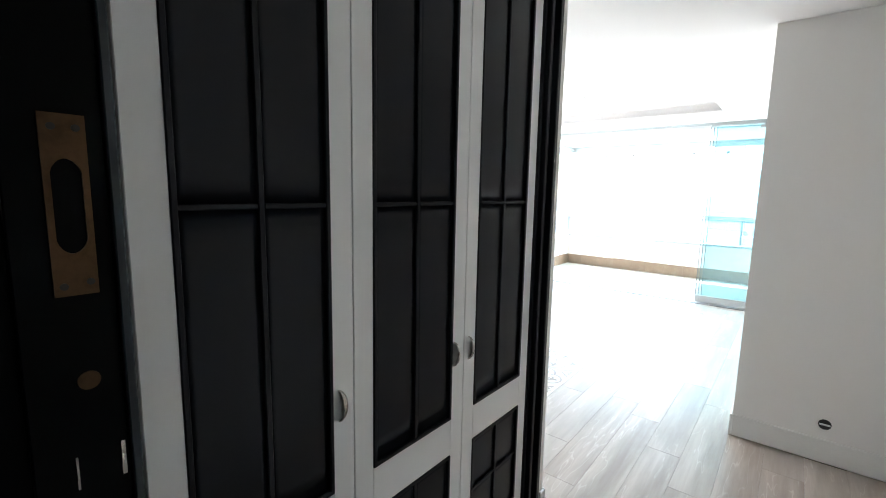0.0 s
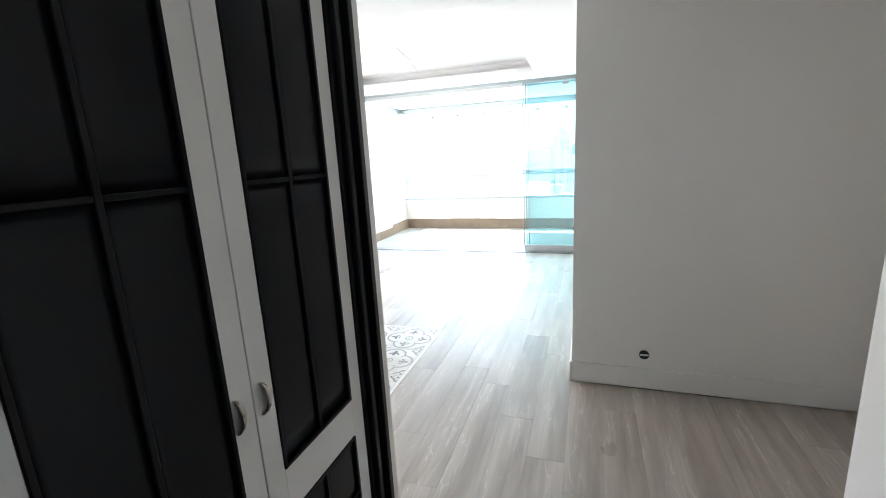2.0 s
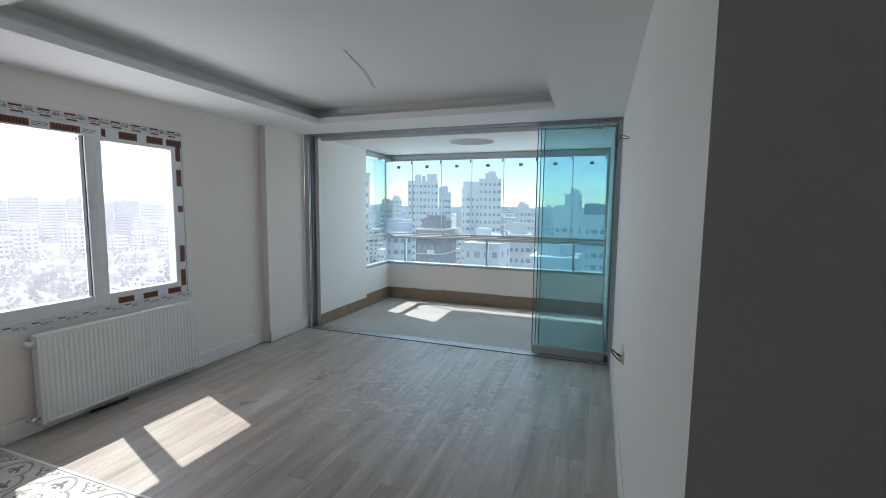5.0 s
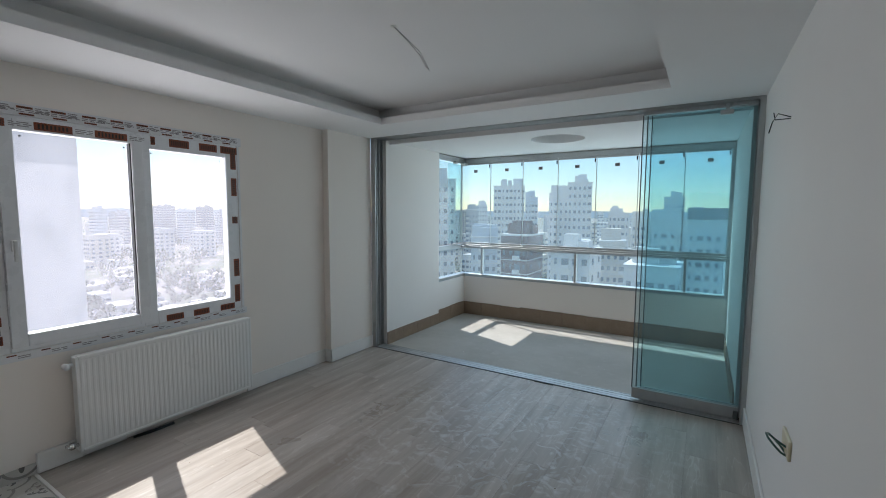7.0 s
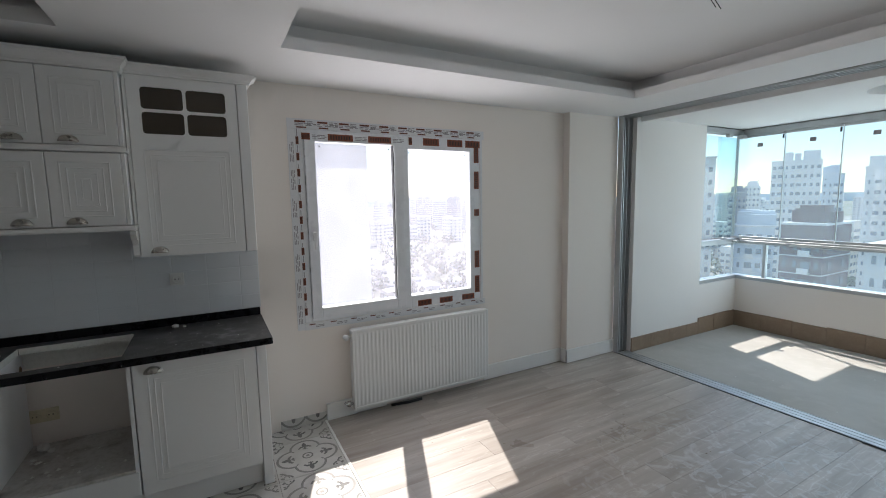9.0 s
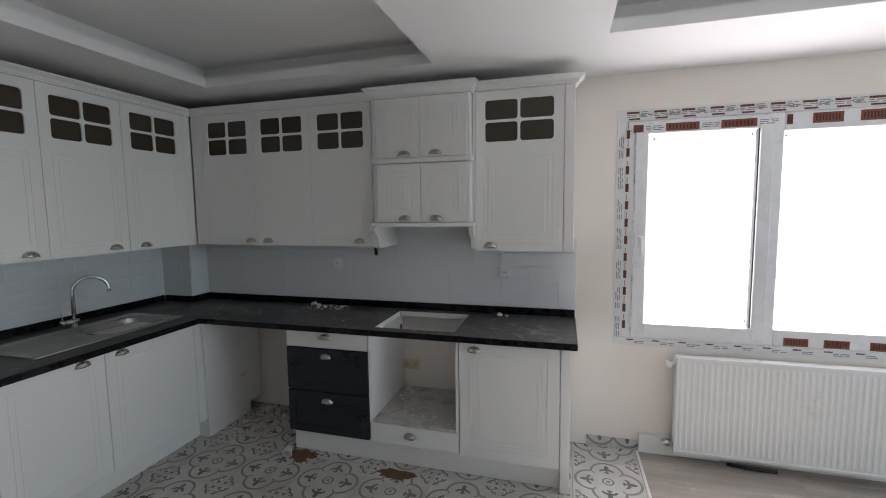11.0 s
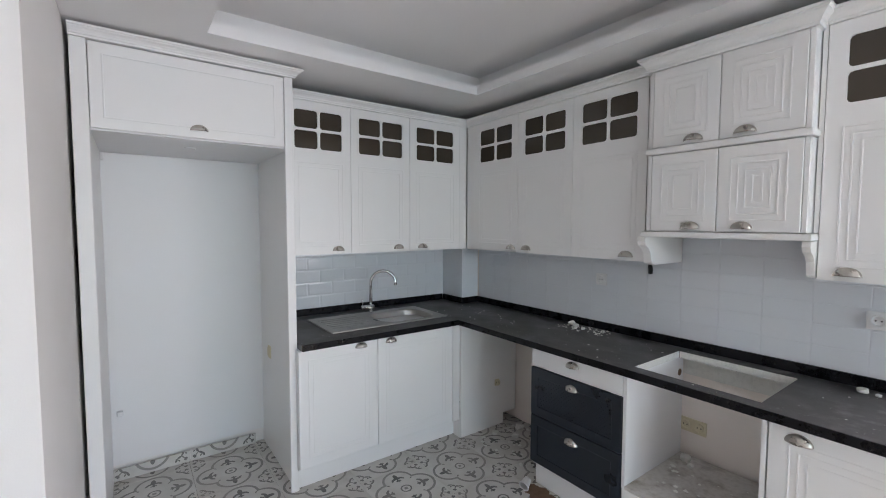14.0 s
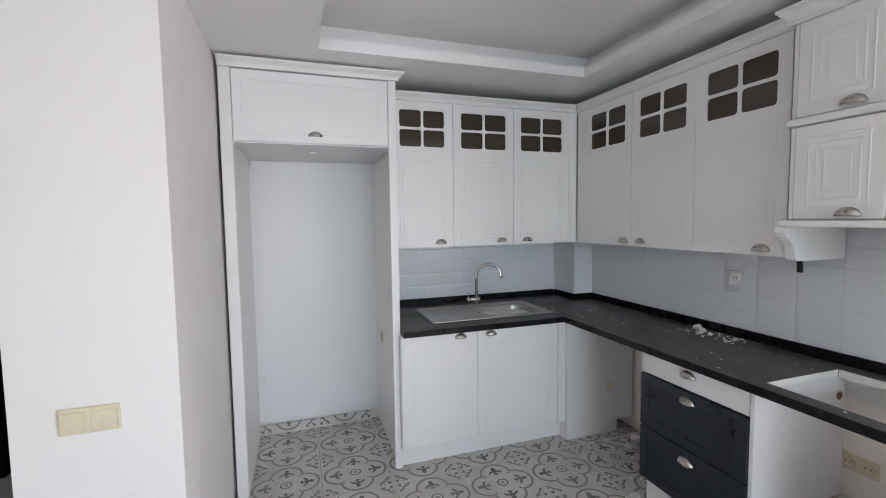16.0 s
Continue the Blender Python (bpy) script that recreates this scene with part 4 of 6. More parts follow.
# upper cabinets along the sink wall
for i, (a, b, hx) in enumerate(((0.418, 0.89, 0.775), (0.89, 1.36, 0.985), (1.36, 1.80, 1.455))):
    u = thing("wall_cabinet", ((a + b) / 2, 0.35, UZ0), "white lacquered wall cabinet with four small bronze panes over the sink", "cabinet", "wall cabinets over the sink")
    carcass(UPY, a, b, UZ0 + 0.006, UZ1, 0.53, u, MELA, CABIN)
    glazed_door(UPY, a, b, UZ0, UZ1, u, (hx, UZ0 + 0.022))
    part("shelf", boxes(UPY.dims(a + 0.02, b - 0.02, -0.5, -0.05, 1.95, 1.968)), CABIN, u)
k = thing("cornice_strip", (1.1, 0.6, UZ1), "white moulded cornice along the tops of the sink wall cabinets", "moulding")
crown_run(UPY, 0.342, 1.80, UZ1, UZ1 + 0.05, 0.05, k, (False, False))
k = thing("corner_filler", (0.37, 0.6, UZ0), "narrow white filler strip between the corner wall cabinets", "filler")
part("strip", boxes(UPY.dims(0.342, 0.416, -0.2, -0.004, UZ0, UZ1), UPX.dims(0.614, 0.71, -0.2, -0.004, UZ0, UZ1), bev=0.002), LACQ, k)

# upper cabinets along the window wall
for a, b, hy in ((0.712, 1.187, 1.125), (1.187, 1.66, 1.275), (1.66, 2.14, 2.03)):
    u = thing("wall_cabinet", (0.18, (a + b) / 2, UZ0), "white lacquered wall cabinet with four small bronze panes above the worktop", "cabinet", "wall cabinets beside the hood")
    carcass(UPX, a, b, UZ0 + 0.006, UZ1, 0.335, u, MELA, CABIN)
    glazed_door(UPX, a, b, UZ0, UZ1, u, (hy, UZ0 + 0.022))
    part("shelf", boxes(UPX.dims(a + 0.02, b - 0.02, -0.32, -0.05, 1.95, 1.968)), CABIN, u)
u = thing("wall_cabinet", (0.18, 3.17, UZ0), "wide white wall cabinet with bronze panes beside the window", "cabinet", "wall cabinets beside the hood")
carcass(UPX, 2.865, 3.41, UZ0 - 0.01, UZ1, 0.335, u, MELA, CABIN)
glazed_door(UPX, 2.865, 3.41, UZ0 - 0.018, UZ1, u, (2.957, UZ0 + 0.004), wide=True)
part("end_panel", boxes((0.004, 0.342, 3.412, 3.472, UZ0 - 0.02, UZ1), bev=0.002), LACQ, u)
crown_run(UPX, 2.865, 3.472, UZ1, UZ1 + 0.052, 0.052, u, (False, True))
part("shelf", boxes(UPX.dims(2.885, 3.39, -0.32, -0.05, 1.95, 1.968)), CABIN, u)
part("filler", boxes(UPX.dims(2.848, 2.8635, -0.30, -0.003, 1.60, UZ1)), LACQ, u)
k = thing("corner_filler", (0.3, 2.16, 1.6), "narrow white filler strip beside the cabinets over the hob", "filler")
part("strip", boxes(UPX.dims(2.1415, 2.183, -0.30, -0.003, 1.60, UZ1)), LACQ, k)
k = thing("cornice_strip", (0.352, 1.35, UZ1), "white moulded cornice along the tops of the window wall cabinets", "moulding")
crown_run(UPX, 0.612, 2.18, UZ1, UZ1 + 0.05, 0.05, k, (False, False))

# cabinet pair over the hob, standing proud, with corbels
HOODX = Side("x", 0.412)
for z0, z1, nm in ((1.60, 1.985, "lower"), (2.02, 2.405, "upper")):
    u = thing("wall_cabinet", (0.2, 2.515, z0), "small white double-door cabinet, %s tier over the hob" % nm, "cabinet", "cabinets over the hob")
    carcass(HOODX, 2.187, 2.843, z0, z1, 0.407, u)
    for p, q in ((2.187, 2.2035), (2.8245, 2.843)):
        part("stile", boxes(HOODX.dims(p, q, -0.0205, -0.003, z0, z1), bev=0.002), LACQ, u)
    cabinet_door(HOODX, 2.204, 2.512, z0, z1, u, handle=(2.40, z0 + 0.014), steps=4, inset=0.05)
    cabinet_door(HOODX, 2.512, 2.824, z0, z1, u, handle=(2.615, z0 + 0.014), steps=4, inset=0.05)
    if z0 > 2:
        crown_run(HOODX, 2.187, 2.843, z1, z1 + 0.07, 0.05, u)
    else:
        part("ledge", boxes(HOODX.dims(2.176, 2.854, -0.407, 0.018, 1.987, 2.018), bev=0.008, seg=2), LACQ, u)
k = thing("hood_surround", (0.2, 2.515, 1.42), "white hood shelf with curved corbels under the cabinets", "shelf")
part("shelf", boxes(HOODX.dims(2.165, 2.865, -0.407, 0.025, 1.57, 1.598), bev=0.008, seg=2), LACQ, k)
for y0, y1 in ((2.145, 2.187), (2.835, 2.8625)):
    out = [(0.02, 1.568), (0.425, 1.568), (0.43, 1.545), (0.418, 1.525), (0.39, 1.51), (0.368, 1.485), (0.36, 1.455), (0.352, 1.428), (0.335, 1.418), (0.02, 1.418)]
    cb = bmesh.new()
    a = [cb.verts.new((p[0], y0, p[1])) for p in out]
    b = [cb.verts.new((p[0], y1, p[1])) for p in out]
    cb.faces.new(a), cb.faces.new(b[::-1])
    for i in range(len(a)):
        j = (i + 1) % len(a)
        cb.faces.new((a[i], b[i], b[j], a[j]))
    bmesh.ops.recalc_face_normals(cb, faces=cb.faces)
    part("corbel", cb, LACQ, k)
k = thing("cable_end", (0.05, 2.08, 1.36), "short black cable end hanging under the wall cabinets", "cable")
bm = bmesh.new()
tube(bm, [(0.03, 2.01, 1.43), (0.05, 2.015, 1.40), (0.05, 2.02, 1.36), (0.052, 2.02, 1.335)], [0.008, 0.011, 0.013, 0.012])
part("cable", bm, RUBBER, k, smooth=True)

# base cabinets along the window wall
CT0, WT = 0.882, 0.92
d = thing("drawer_unit", (0.3, 1.885, 0), "kitchen drawer unit with one white and two dark navy drawers", "cabinet")
carcass(BASEX, 1.582, 2.192, 0.14, CT0 - 0.002, 0.58, d)
cabinet_door(BASEX, 1.582, 2.192, 0.762, CT0 - 0.004, d, handle=(1.885, 0.828), steps=0, name="drawer")
lower = cabinet_door(BASEX, 1.582, 2.192, 0.16, 0.458, d, NAVY, (1.885, 0.385), 0, name="drawer")
part("panel_frame", frame_bm(BASEX, 1.584, 2.19, 0.162, 0.456, 0.0, 0.006, 0.055, 0.002), NAVY, lower)
top = cabinet_door(BASEX, 1.582, 2.192, 0.462, 0.758, d, NAVY, (1.885, 0.695), 0, name="drawer")
part("panel_frame", frame_bm(BASEX, 1.584, 2.19, 0.464, 0.756, 0.0, 0.006, 0.055, 0.002), NAVY, top)
lat = bmesh.new()
ya, yb, za, zb, st = 1.642, 2.132, 0.52, 0.70, 0.0245
for s in range(-9, 28):
    for sg in (1, -1):
        y0 = ya + s * st if sg > 0 else ya + s * st
        t0, t1 = 0.0, zb - za
        p0, p1 = [y0 + (0 if sg > 0 else t1), za], [y0 + (t1 if sg > 0 else 0), zb]
        pts = []
        for f in (0, 1):
            pts.append((p0[0] + (p1[0] - p0[0]) * f, p0[1] + (p1[1] - p0[1]) * f))
        (y_a, z_a), (y_b, z_b) = pts
        lo_f, hi_f = 0.0, 1.0
        dy = y_b - y_a
        for lim, sign in ((ya, 1), (yb, -1)):
            fa = (lim - y_a) / dy
            if (dy > 0) == (sign > 0):
                lo_f = max(lo_f, fa)
            else:
                hi_f = min(hi_f, fa)
        if hi_f - lo_f < 0.05:
            continue
        q0 = Vector((0.6065, y_a + dy * lo_f, z_a + (z_b - z_a) * lo_f))
        q1 = Vector((0.6065, y_a + dy * hi_f, z_a + (z_b - z_a) * hi_f))
        n = Vector((0, -(q1 - q0).z, (q1 - q0).y)).normalized() * 0.0055
        vs = [lat.verts.new(v + Vector((dx, 0, 0))) for dx in (-0.001, 0.0005 + 0.0005 * (sg > 0)) for v in (q0 - n, q1 - n, q1 + n, q0 + n)]
        lat.faces.new(vs[4:])
        for i in range(4):
            j = (i + 1) % 4
            lat.faces.new((vs[i], vs[j], vs[4 + j], vs[4 + i]))
part("lattice", lat, NAVY, top, "crossed diagonal lattice front")

o = thing("oven_housing", (0.3, 2.485, 0), "empty built-in oven housing with a dusty shelf and a bottom drawer", "cabinet")
part("side_board", boxes((0.02, 0.604, 2.196, 2.214, 0.29, CT0 - 0.002), (0.02, 0.583, 2.196, 2.214, 0.14, 0.29)), MELA, o)
part("side_board", boxes((0.02, 0.604, 2.782, 2.80, 0.29, CT0 - 0.002), (0.02, 0.583, 2.782, 2.80, 0.14, 0.29)), MELA, o)
part("oven_shelf", boxes((0.02, 0.604, 2.214, 2.782, 0.29, 0.305)), DIRTY, o, "shelf covered in plaster dust")
part("bottom_board", boxes((0.02, 0.583, 2.214, 2.782, 0.14, 0.158)), MELA, o)
part("skim_band", boxes((0.004, 0.02, 2.216, 2.78, 0.775, CT0 - 0.004)), PLASTER, o, "white skimmed band on the wall behind the housing")
bm = bmesh.new()
tube(bm, [(0.061, 2.213, 0.787), (0.061, 2.2155, 0.787)], 0.02, 18)
part("cable_hole", bm, BROWN, o, "brown raw-edged hole drilled through the side")
cabinet_door(BASEX, 2.196, 2.80, 0.155, 0.2885, o, handle=(2.475, 0.215), steps=0, name="drawer")
b = thing("base_cabinet", (0.3, 3.1, 0), "white base cabinet with a routed panel door beside the oven housing", "cabinet")
carcass(BASEX, 2.804, 3.405, 0.14, CT0 - 0.002, 0.58, b)
cabinet_door(BASEX, 2.804, 3.405, 0.142, CT0 - 0.004, b, handle=(2.9, 0.82), steps=3, inset=0.065)
part("end_panel", boxes((0.02, 0.604, 3.407, 3.462, 0.0, CT0 - 0.002), bev=0.003), LACQ, b)
k = thing("plinth", (0.56, 2.5, 0), "white plinth board under the window wall cabinets", "plinth")
part("board", boxes((0.545, 0.56, 1.59, 3.405, 0.003, 0.138)), LACQ, k)

# base cabinets at the sink
s = thing("sink_cabinet", (1.2, 0.5, 0), "white double-door sink base cabinet with two cup handles", "cabinet")
carcass(BASEY, 0.60, 1.815, 0.14, CT0 - 0.002, 0.75, s, back=False)
cabinet_door(BASEY, 0.665, 1.29, 0.15, CT0 - 0.004, s, handle=(1.19, 0.84), steps=2, inset=0.06)
cabinet_door(BASEY, 1.29, 1.815, 0.15, CT0 - 0.004, s, handle=(1.41, 0.84), steps=2, inset=0.06)
part("filler", boxes(BASEY.dims(0.60, 0.663, -0.019, -0.001, 0.14, CT0 - 0.004)), LACQ, s)
part("side_panel", boxes((0.02, 0.60, 0.857, 0.875, 0.09, CT0 - 0.002), (0.16, 0.60, 0.857, 0.875, 0.003, 0.09)), LACQ, s, "white side panel with a pipe notch")
part("foot", boxes((0.585, 0.60, 0.765, 0.86, 0.0, 0.14)), LACQ, s)
k = thing("plinth", (1.2, 0.81, 0), "white plinth board under the sink cabinet", "plinth")
part("board", boxes((0.60, 1.815, 0.765, 0.78, 0.003, 0.138)), LACQ, k)


# ---- worktop ----
w = thing("worktop", (0.5, 1.5, CT0), "black granite L-shaped worktop, dusty, with an open hob cut-out", "worktop")
CX, CY, CE = 0.63, 0.878, 3.493
S0, S1, R0, R1 = 0.68, 1.135, 0.335, 0.69
part("slab", grid_slab(lambda x, y, z: (x, y, z), (0.0, 0.10, 0.18, 0.56, CX, S0, S1, 1.799), (0.06, R0, 0.36, R1, CY, 2.225, 2.765, CE),
                       lambda x, y: x < 0.18 and y < 0.36 or x > CX and y > CY or S0 < x < S1 and R0 < y < R1 or 0.10 < x < 0.56 and 2.225 < y < 2.765, CT0, WT), GRANITE, w)
part("front_edge", boxes((CX, CX + 0.006, CY + 0.006, CE, CT0 - 0.001, WT - 0.001), (CX, 1.799, CY, CY + 0.006, CT0 - 0.001, WT - 0.001), (0.0, CX + 0.006, CE, CE + 0.005, CT0 - 0.001, WT - 0.001), bev=0.002), GRANITE_EDGE, w, "polished black front edge")
part("upstand", boxes((0.0, 0.02, 0.38, CE, WT, 0.972), (0.0, 0.20, 0.36, 0.38, WT, 0.972), (0.18, 0.20, 0.08, 0.36, WT, 0.972), (0.20, 1.815, 0.06, 0.08, WT, 0.972), bev=0.002), GRANITE_EDGE, w, "polished black upstand along the wall")
for ye in (2.223, 2.763):
    part("cut_edge", boxes((0.102, 0.558, ye, ye + 0.004, CT0 + 0.001, WT - 0.001)), PLASTER, w, "raw chalky cut edge")
part("cut_edge", boxes((0.098, 0.102, 2.23, 2.76, CT0 + 0.001, WT - 0.001)), PLASTER, w, "raw chalky cut edge")


# ---- sink and tap ----
def sink():
    s = thing("kitchen_sink", (1.1, 0.51, WT), "inset stainless steel sink with a ribbed drainer", "sink")
    x0, x1, y0, y1, z = 0.625, 1.558, 0.248, 0.735, WT + 0.0015

    def outline(bm, a0, a1, b0, b1, rad, zz):
        ring = []
        for cx, cy, st in ((a1 - rad, b1 - rad, 0), (a0 + rad, b1 - rad, 90), (a0 + rad, b0 + rad, 180), (a1 - rad, b0 + rad, 270)):
            for q in range(9):
                th = radians(st + 11.25 * q)
                ring.append(bm.verts.new((cx + rad * math.cos(th), cy + rad * math.sin(th), zz)))
        return ring

    def skin(bm, rings):
        for p, q in zip(rings, rings[1:]):
            for i in range(len(p)):
                j = (i + 1) % len(p)
                bm.faces.new((p[i], p[j], q[j], q[i]))

    # pressed sheet: turned-down edge, flat rim with a rounded opening
    sheet = bmesh.new()
    skin(sheet, [outline(sheet, x0, x1, y0, y1, 0.012, z), outline(sheet, x0 + 0.002, x1 - 0.002, y0 + 0.002, y1 - 0.002, 0.012, z + 0.006),
                 outline(sheet, x0 + 0.008, x1 - 0.008, y0 + 0.008, y1 - 0.008, 0.012, z + 0.007), outline(sheet, S0, S1, R0, R1, 0.11, z + 0.006)])
    part("rim", sheet, STEEL, s)
    bowl = bmesh.new()
    rings = [outline(bowl, S0 + d, S1 - d, R0 + d, R1 - d, rad, z + dz)
             for dz, d, rad in ((0.006, 0.0, 0.11), (0.001, 0.004, 0.108), (-0.012, 0.008, 0.105), (-0.11, 0.02, 0.095), (-0.135, 0.03, 0.088), (-0.148, 0.055, 0.07), (-0.152, 0.09, 0.05))]
    skin(bowl, rings)
    bowl.faces.new(rings[-1])
    part("bowl", bowl, STEEL, s, smooth=True)
    ribs = bmesh.new()
    for i in range(6):
        yy = y0 + 0.095 + i * 0.055
        box(ribs, S1 + 0.075, x1 - 0.05, yy, yy + 0.014, z + 0.005, z + 0.0095, bev=0.002)
    part("drainer_ribs", ribs, STEEL, s)
    over = bmesh.new()
    box(over, S1 + 0.012, S1 + 0.024, 0.53, 0.585, z + 0.0055, z + 0.0085, bev=0.001)
    part("overflow_slot", over, SEAL, s, "dark overflow slot beside the bowl")
    dr = bmesh.new()
    tube(dr, [((S0 + S1) / 2, (R0 + R1) / 2, z - 0.152), ((S0 + S1) / 2, (R0 + R1) / 2, z - 0.147)], 0.04, 20)
    part("drain", dr, CHROME, s)


sink()
TX, TY, TZ = 1.047, 0.268, WT + 0.008
t = thing("kitchen_tap", (TX, TY, TZ), "chrome swan-neck kitchen tap with a side lever", "tap")
bm = bmesh.new()
tube(bm, [(TX, TY, TZ), (TX, TY, TZ + 0.006), (TX, TY, TZ + 0.007), (TX, TY, TZ + 0.03)], [0.022, 0.022, 0.0145, 0.0145], 18)
part("tap_base", bm, CHROME, t, smooth=True)
bm = bmesh.new()
tube(bm, [(TX - 0.026, TY, TZ + 0.042), (TX - 0.024, TY, TZ + 0.042), (TX + 0.05, TY, TZ + 0.042), (TX + 0.051, TY, TZ + 0.042), (TX + 0.054, TY, TZ + 0.042), (TX + 0.055, TY, TZ + 0.042), (TX + 0.082, TY, TZ + 0.042), (TX + 0.084, TY, TZ + 0.042)],
     [0.014, 0.0165, 0.0165, 0.014, 0.014, 0.0165, 0.0165, 0.013], 18)
part("tap_body", bm, CHROME, t, smooth=True)
bm = bmesh.new()
pts = [(TX, TY, TZ + 0.05), (TX, TY, TZ + 0.235)]
for i in range(1, 15):
    c = 0.10 - 0.10 * math.cos(math.pi * i / 14)
    pts.append((TX - c * 0.88, TY + c * 0.45, TZ + 0.235 + 0.095 * math.sin(math.pi * i / 14)))
pts.append((pts[-1][0], pts[-1][1], TZ + 0.215))
tube(bm, pts, 0.012, 12)
part("spout", bm, CHROME, t, smooth=True)
bm = bmesh.new()
tube(bm, [(TX + 0.070, TY, TZ + 0.055), (TX + 0.074, TY + 0.002, TZ + 0.09), (TX + 0.078, TY + 0.004, TZ + 0.112)], [0.005, 0.004, 0.005], 8)
part("lever", bm, CHROME, t, smooth=True)

# ---- tall fridge housing ----
f = thing("fridge_housing", (2.28, 0.4, 0), "tall white empty fridge housing with a lift-up cabinet on top", "cabinet")
FY = Side("y", 0.805)
part("side_panel", boxes((1.803, 1.822, 0.0, 0.785, 0.0, 2.475), bev=0.002), LACQ, f)
part("side_panel", boxes((2.728, 2.79, 0.0, 0.785, 0.0, 2.475), bev=0.002), LACQ, f)
part("front_stile", boxes((1.803, 1.852, 0.785, 0.805, 0.0, 2.475), bev=0.003), LACQ, f)
part("front_stile", boxes((2.728, 2.79, 0.785, 0.805, 0.0, 2.475), bev=0.003), LACQ, f)
part("top_box", boxes((1.822, 2.728, 0.0, 0.78, 2.07, 2.09), (1.822, 2.728, 0.0, 0.78, 2.455, 2.475), (1.822, 2.728, 0.0, 0.02, 2.09, 2.455)), MELA, f)
cabinet_door(FY, 1.854, 2.726, 2.075, 2.47, f, handle=(2.285, 2.112), steps=1, inset=0.05, name="lift_door")
crown_run(FY, 1.803, 2.79, 2.475, 2.523, 0.05, f, (True, False))
part("back_board", boxes((1.822, 2.728, 0.012, 0.02, 0.10, 2.068)), MELA, f)
for bx in (1.823, 2.71):
    part("bracket", boxes((bx, bx + 0.017, 0.022, 0.06, 2.02, 2.065), bev=0.002), PLASTIC, f)
part("pipe_cap", boxes((2.665, 2.70, 0.0205, 0.045, 0.415, 0.45), bev=0.006), PLASTIC, f)
part("puck_lamp", tube(bmesh.new(), [(2.3, 0.5, 2.069), (2.3, 0.5, 2.062)], 0.03, 20), PLASTIC, f, "small round cap under the cabinet")


for k, y in enumerate((3.675, 3.8555)):
    w = 0.18 if k else 0.1785
    sk = boxes((-w / 2, w / 2, -0.21, -0.135, 0.0, 0.008), bev=0.001)
    ob = new("tile_skirting", mesh_of("tile_skirting", sk, TILE))
    ob.matrix_world = pose(0.0, y, 0.21, 90, 0, 90)
    tagged(ob, "upright strip of patterned tile on the wall below the window", "skirting")
for k in range(2):
    sk = boxes((-0.212, 0.212, -0.215, -0.14, 0.0, 0.008), bev=0.001)
    ob = new("tile_skirting", mesh_of("tile_skirting", sk, TILE))
    ob.matrix_world = pose(2.095 + 0.427 * k, 0.032, 0.215, 90, 0, 0)
    tagged(ob, "upright strip of patterned tile at the back of the fridge housing", "skirting")


# ---- sockets and switches ----
def socket(name, side, a, z, w, h, mat, label, holes=1, wires=False):
    s = thing(name, side.at(a, 0, z), label, "socket" if "socket" in name else "switch")
    part("plate", boxes(side.dims(a - w / 2, a + w / 2, 0.0, 0.009, z - h / 2, z + h / 2), bev=0.004, seg=2), mat, s)
    for i in range(holes):
        c = a + (i - (holes - 1) / 2) * (w / holes)
        if "socket" in name:
            ring = bmesh.new()
            loops = [[ring.verts.new(side.at(c + r * math.cos(k * math.tau / 24), o, z + r * math.sin(k * math.tau / 24))) for k in range(24)] for r, o in ((0.027, 0.009), (0.026, 0.016), (0.0215, 0.016), (0.019, 0.0093))]
            for p, q in zip(loops, loops[1:]):
                for k in range(24):
                    ring.faces.new((p[k], p[(k + 1) % 24], q[(k + 1) % 24], q[k]))
            bmesh.ops.recalc_face_normals(ring, faces=ring.faces)
            part("rose", ring, mat, s)
            pin = bmesh.new()
            for k in (-0.0095, 0.0095):
                tube(pin, [side.at(c + k, 0.0085, z), side.at(c + k, 0.0105, z)], 0.0035, 8)
            part("pin_hole", pin, RUBBER, s)
        else:
            part("rocker", boxes(side.dims(c - w / holes / 2 + 0.006, c + w / holes / 2 - 0.006, 0.009, 0.014, z - h / 2 + 0.012, z + h / 2 - 0.012), bev=0.003), mat, s)
    return s


W0, S06 = Side("x", 0.012), Side("y", 0.0)
socket("wall_socket", W0, 1.665, 1.262, 0.08, 0.08, PLASTIC, "white wall socket on the tiled splashback")
socket("wall_socket", W0, 3.005, 1.224, 0.08, 0.08, PLASTIC, "white wall socket on the tiled splashback near the window")
socket("wall_socket", Side("x", 0.0), 2.27, 0.475, 0.15, 0.08, CREAM, "yellowed double wall socket inside the oven housing", 2)
socket("wall_socket", Side("y", 0.875), 0.235, 0.36, 0.045, 0.05, CREAM, "small cream cap on the cabinet side panel")
socket("light_switch", Side("y", 1.797), 3.07, 0.984, 0.173, 0.088, CREAM, "cream double light switch on the partition end", 2)
socket("light_switch", Side("x", 1.822), 0.25, 0.735, 0.06, 0.085, CREAM, "small cream switch inside the fridge housing")
E5 = Side("x", 3.905)
b = thing("junction_box", (3.905, 5.30, 0.70), "open cream wall box with a loose looped cable", "junction box")
part("plate", boxes((3.893, 3.905, 5.20, 5.36, 0.66, 0.745), bev=0.003), CREAM, b)
bm = bmesh.new()
tube(bm, [(3.893, 5.25, 0.70)] + [(3.862 - 0.035 * math.sin(i * 0.7), 5.27 + 0.05 * math.cos(i * 0.7), 0.695 + 0.035 * math.sin(i * 0.7)) for i in range(10)], 0.0045, 8)
part("cable", bm, worn("green_cable", (0.03, 0.09, 0.07), 0.5, (0.1, 0.12, 0.1), 0.3), b, smooth=True)
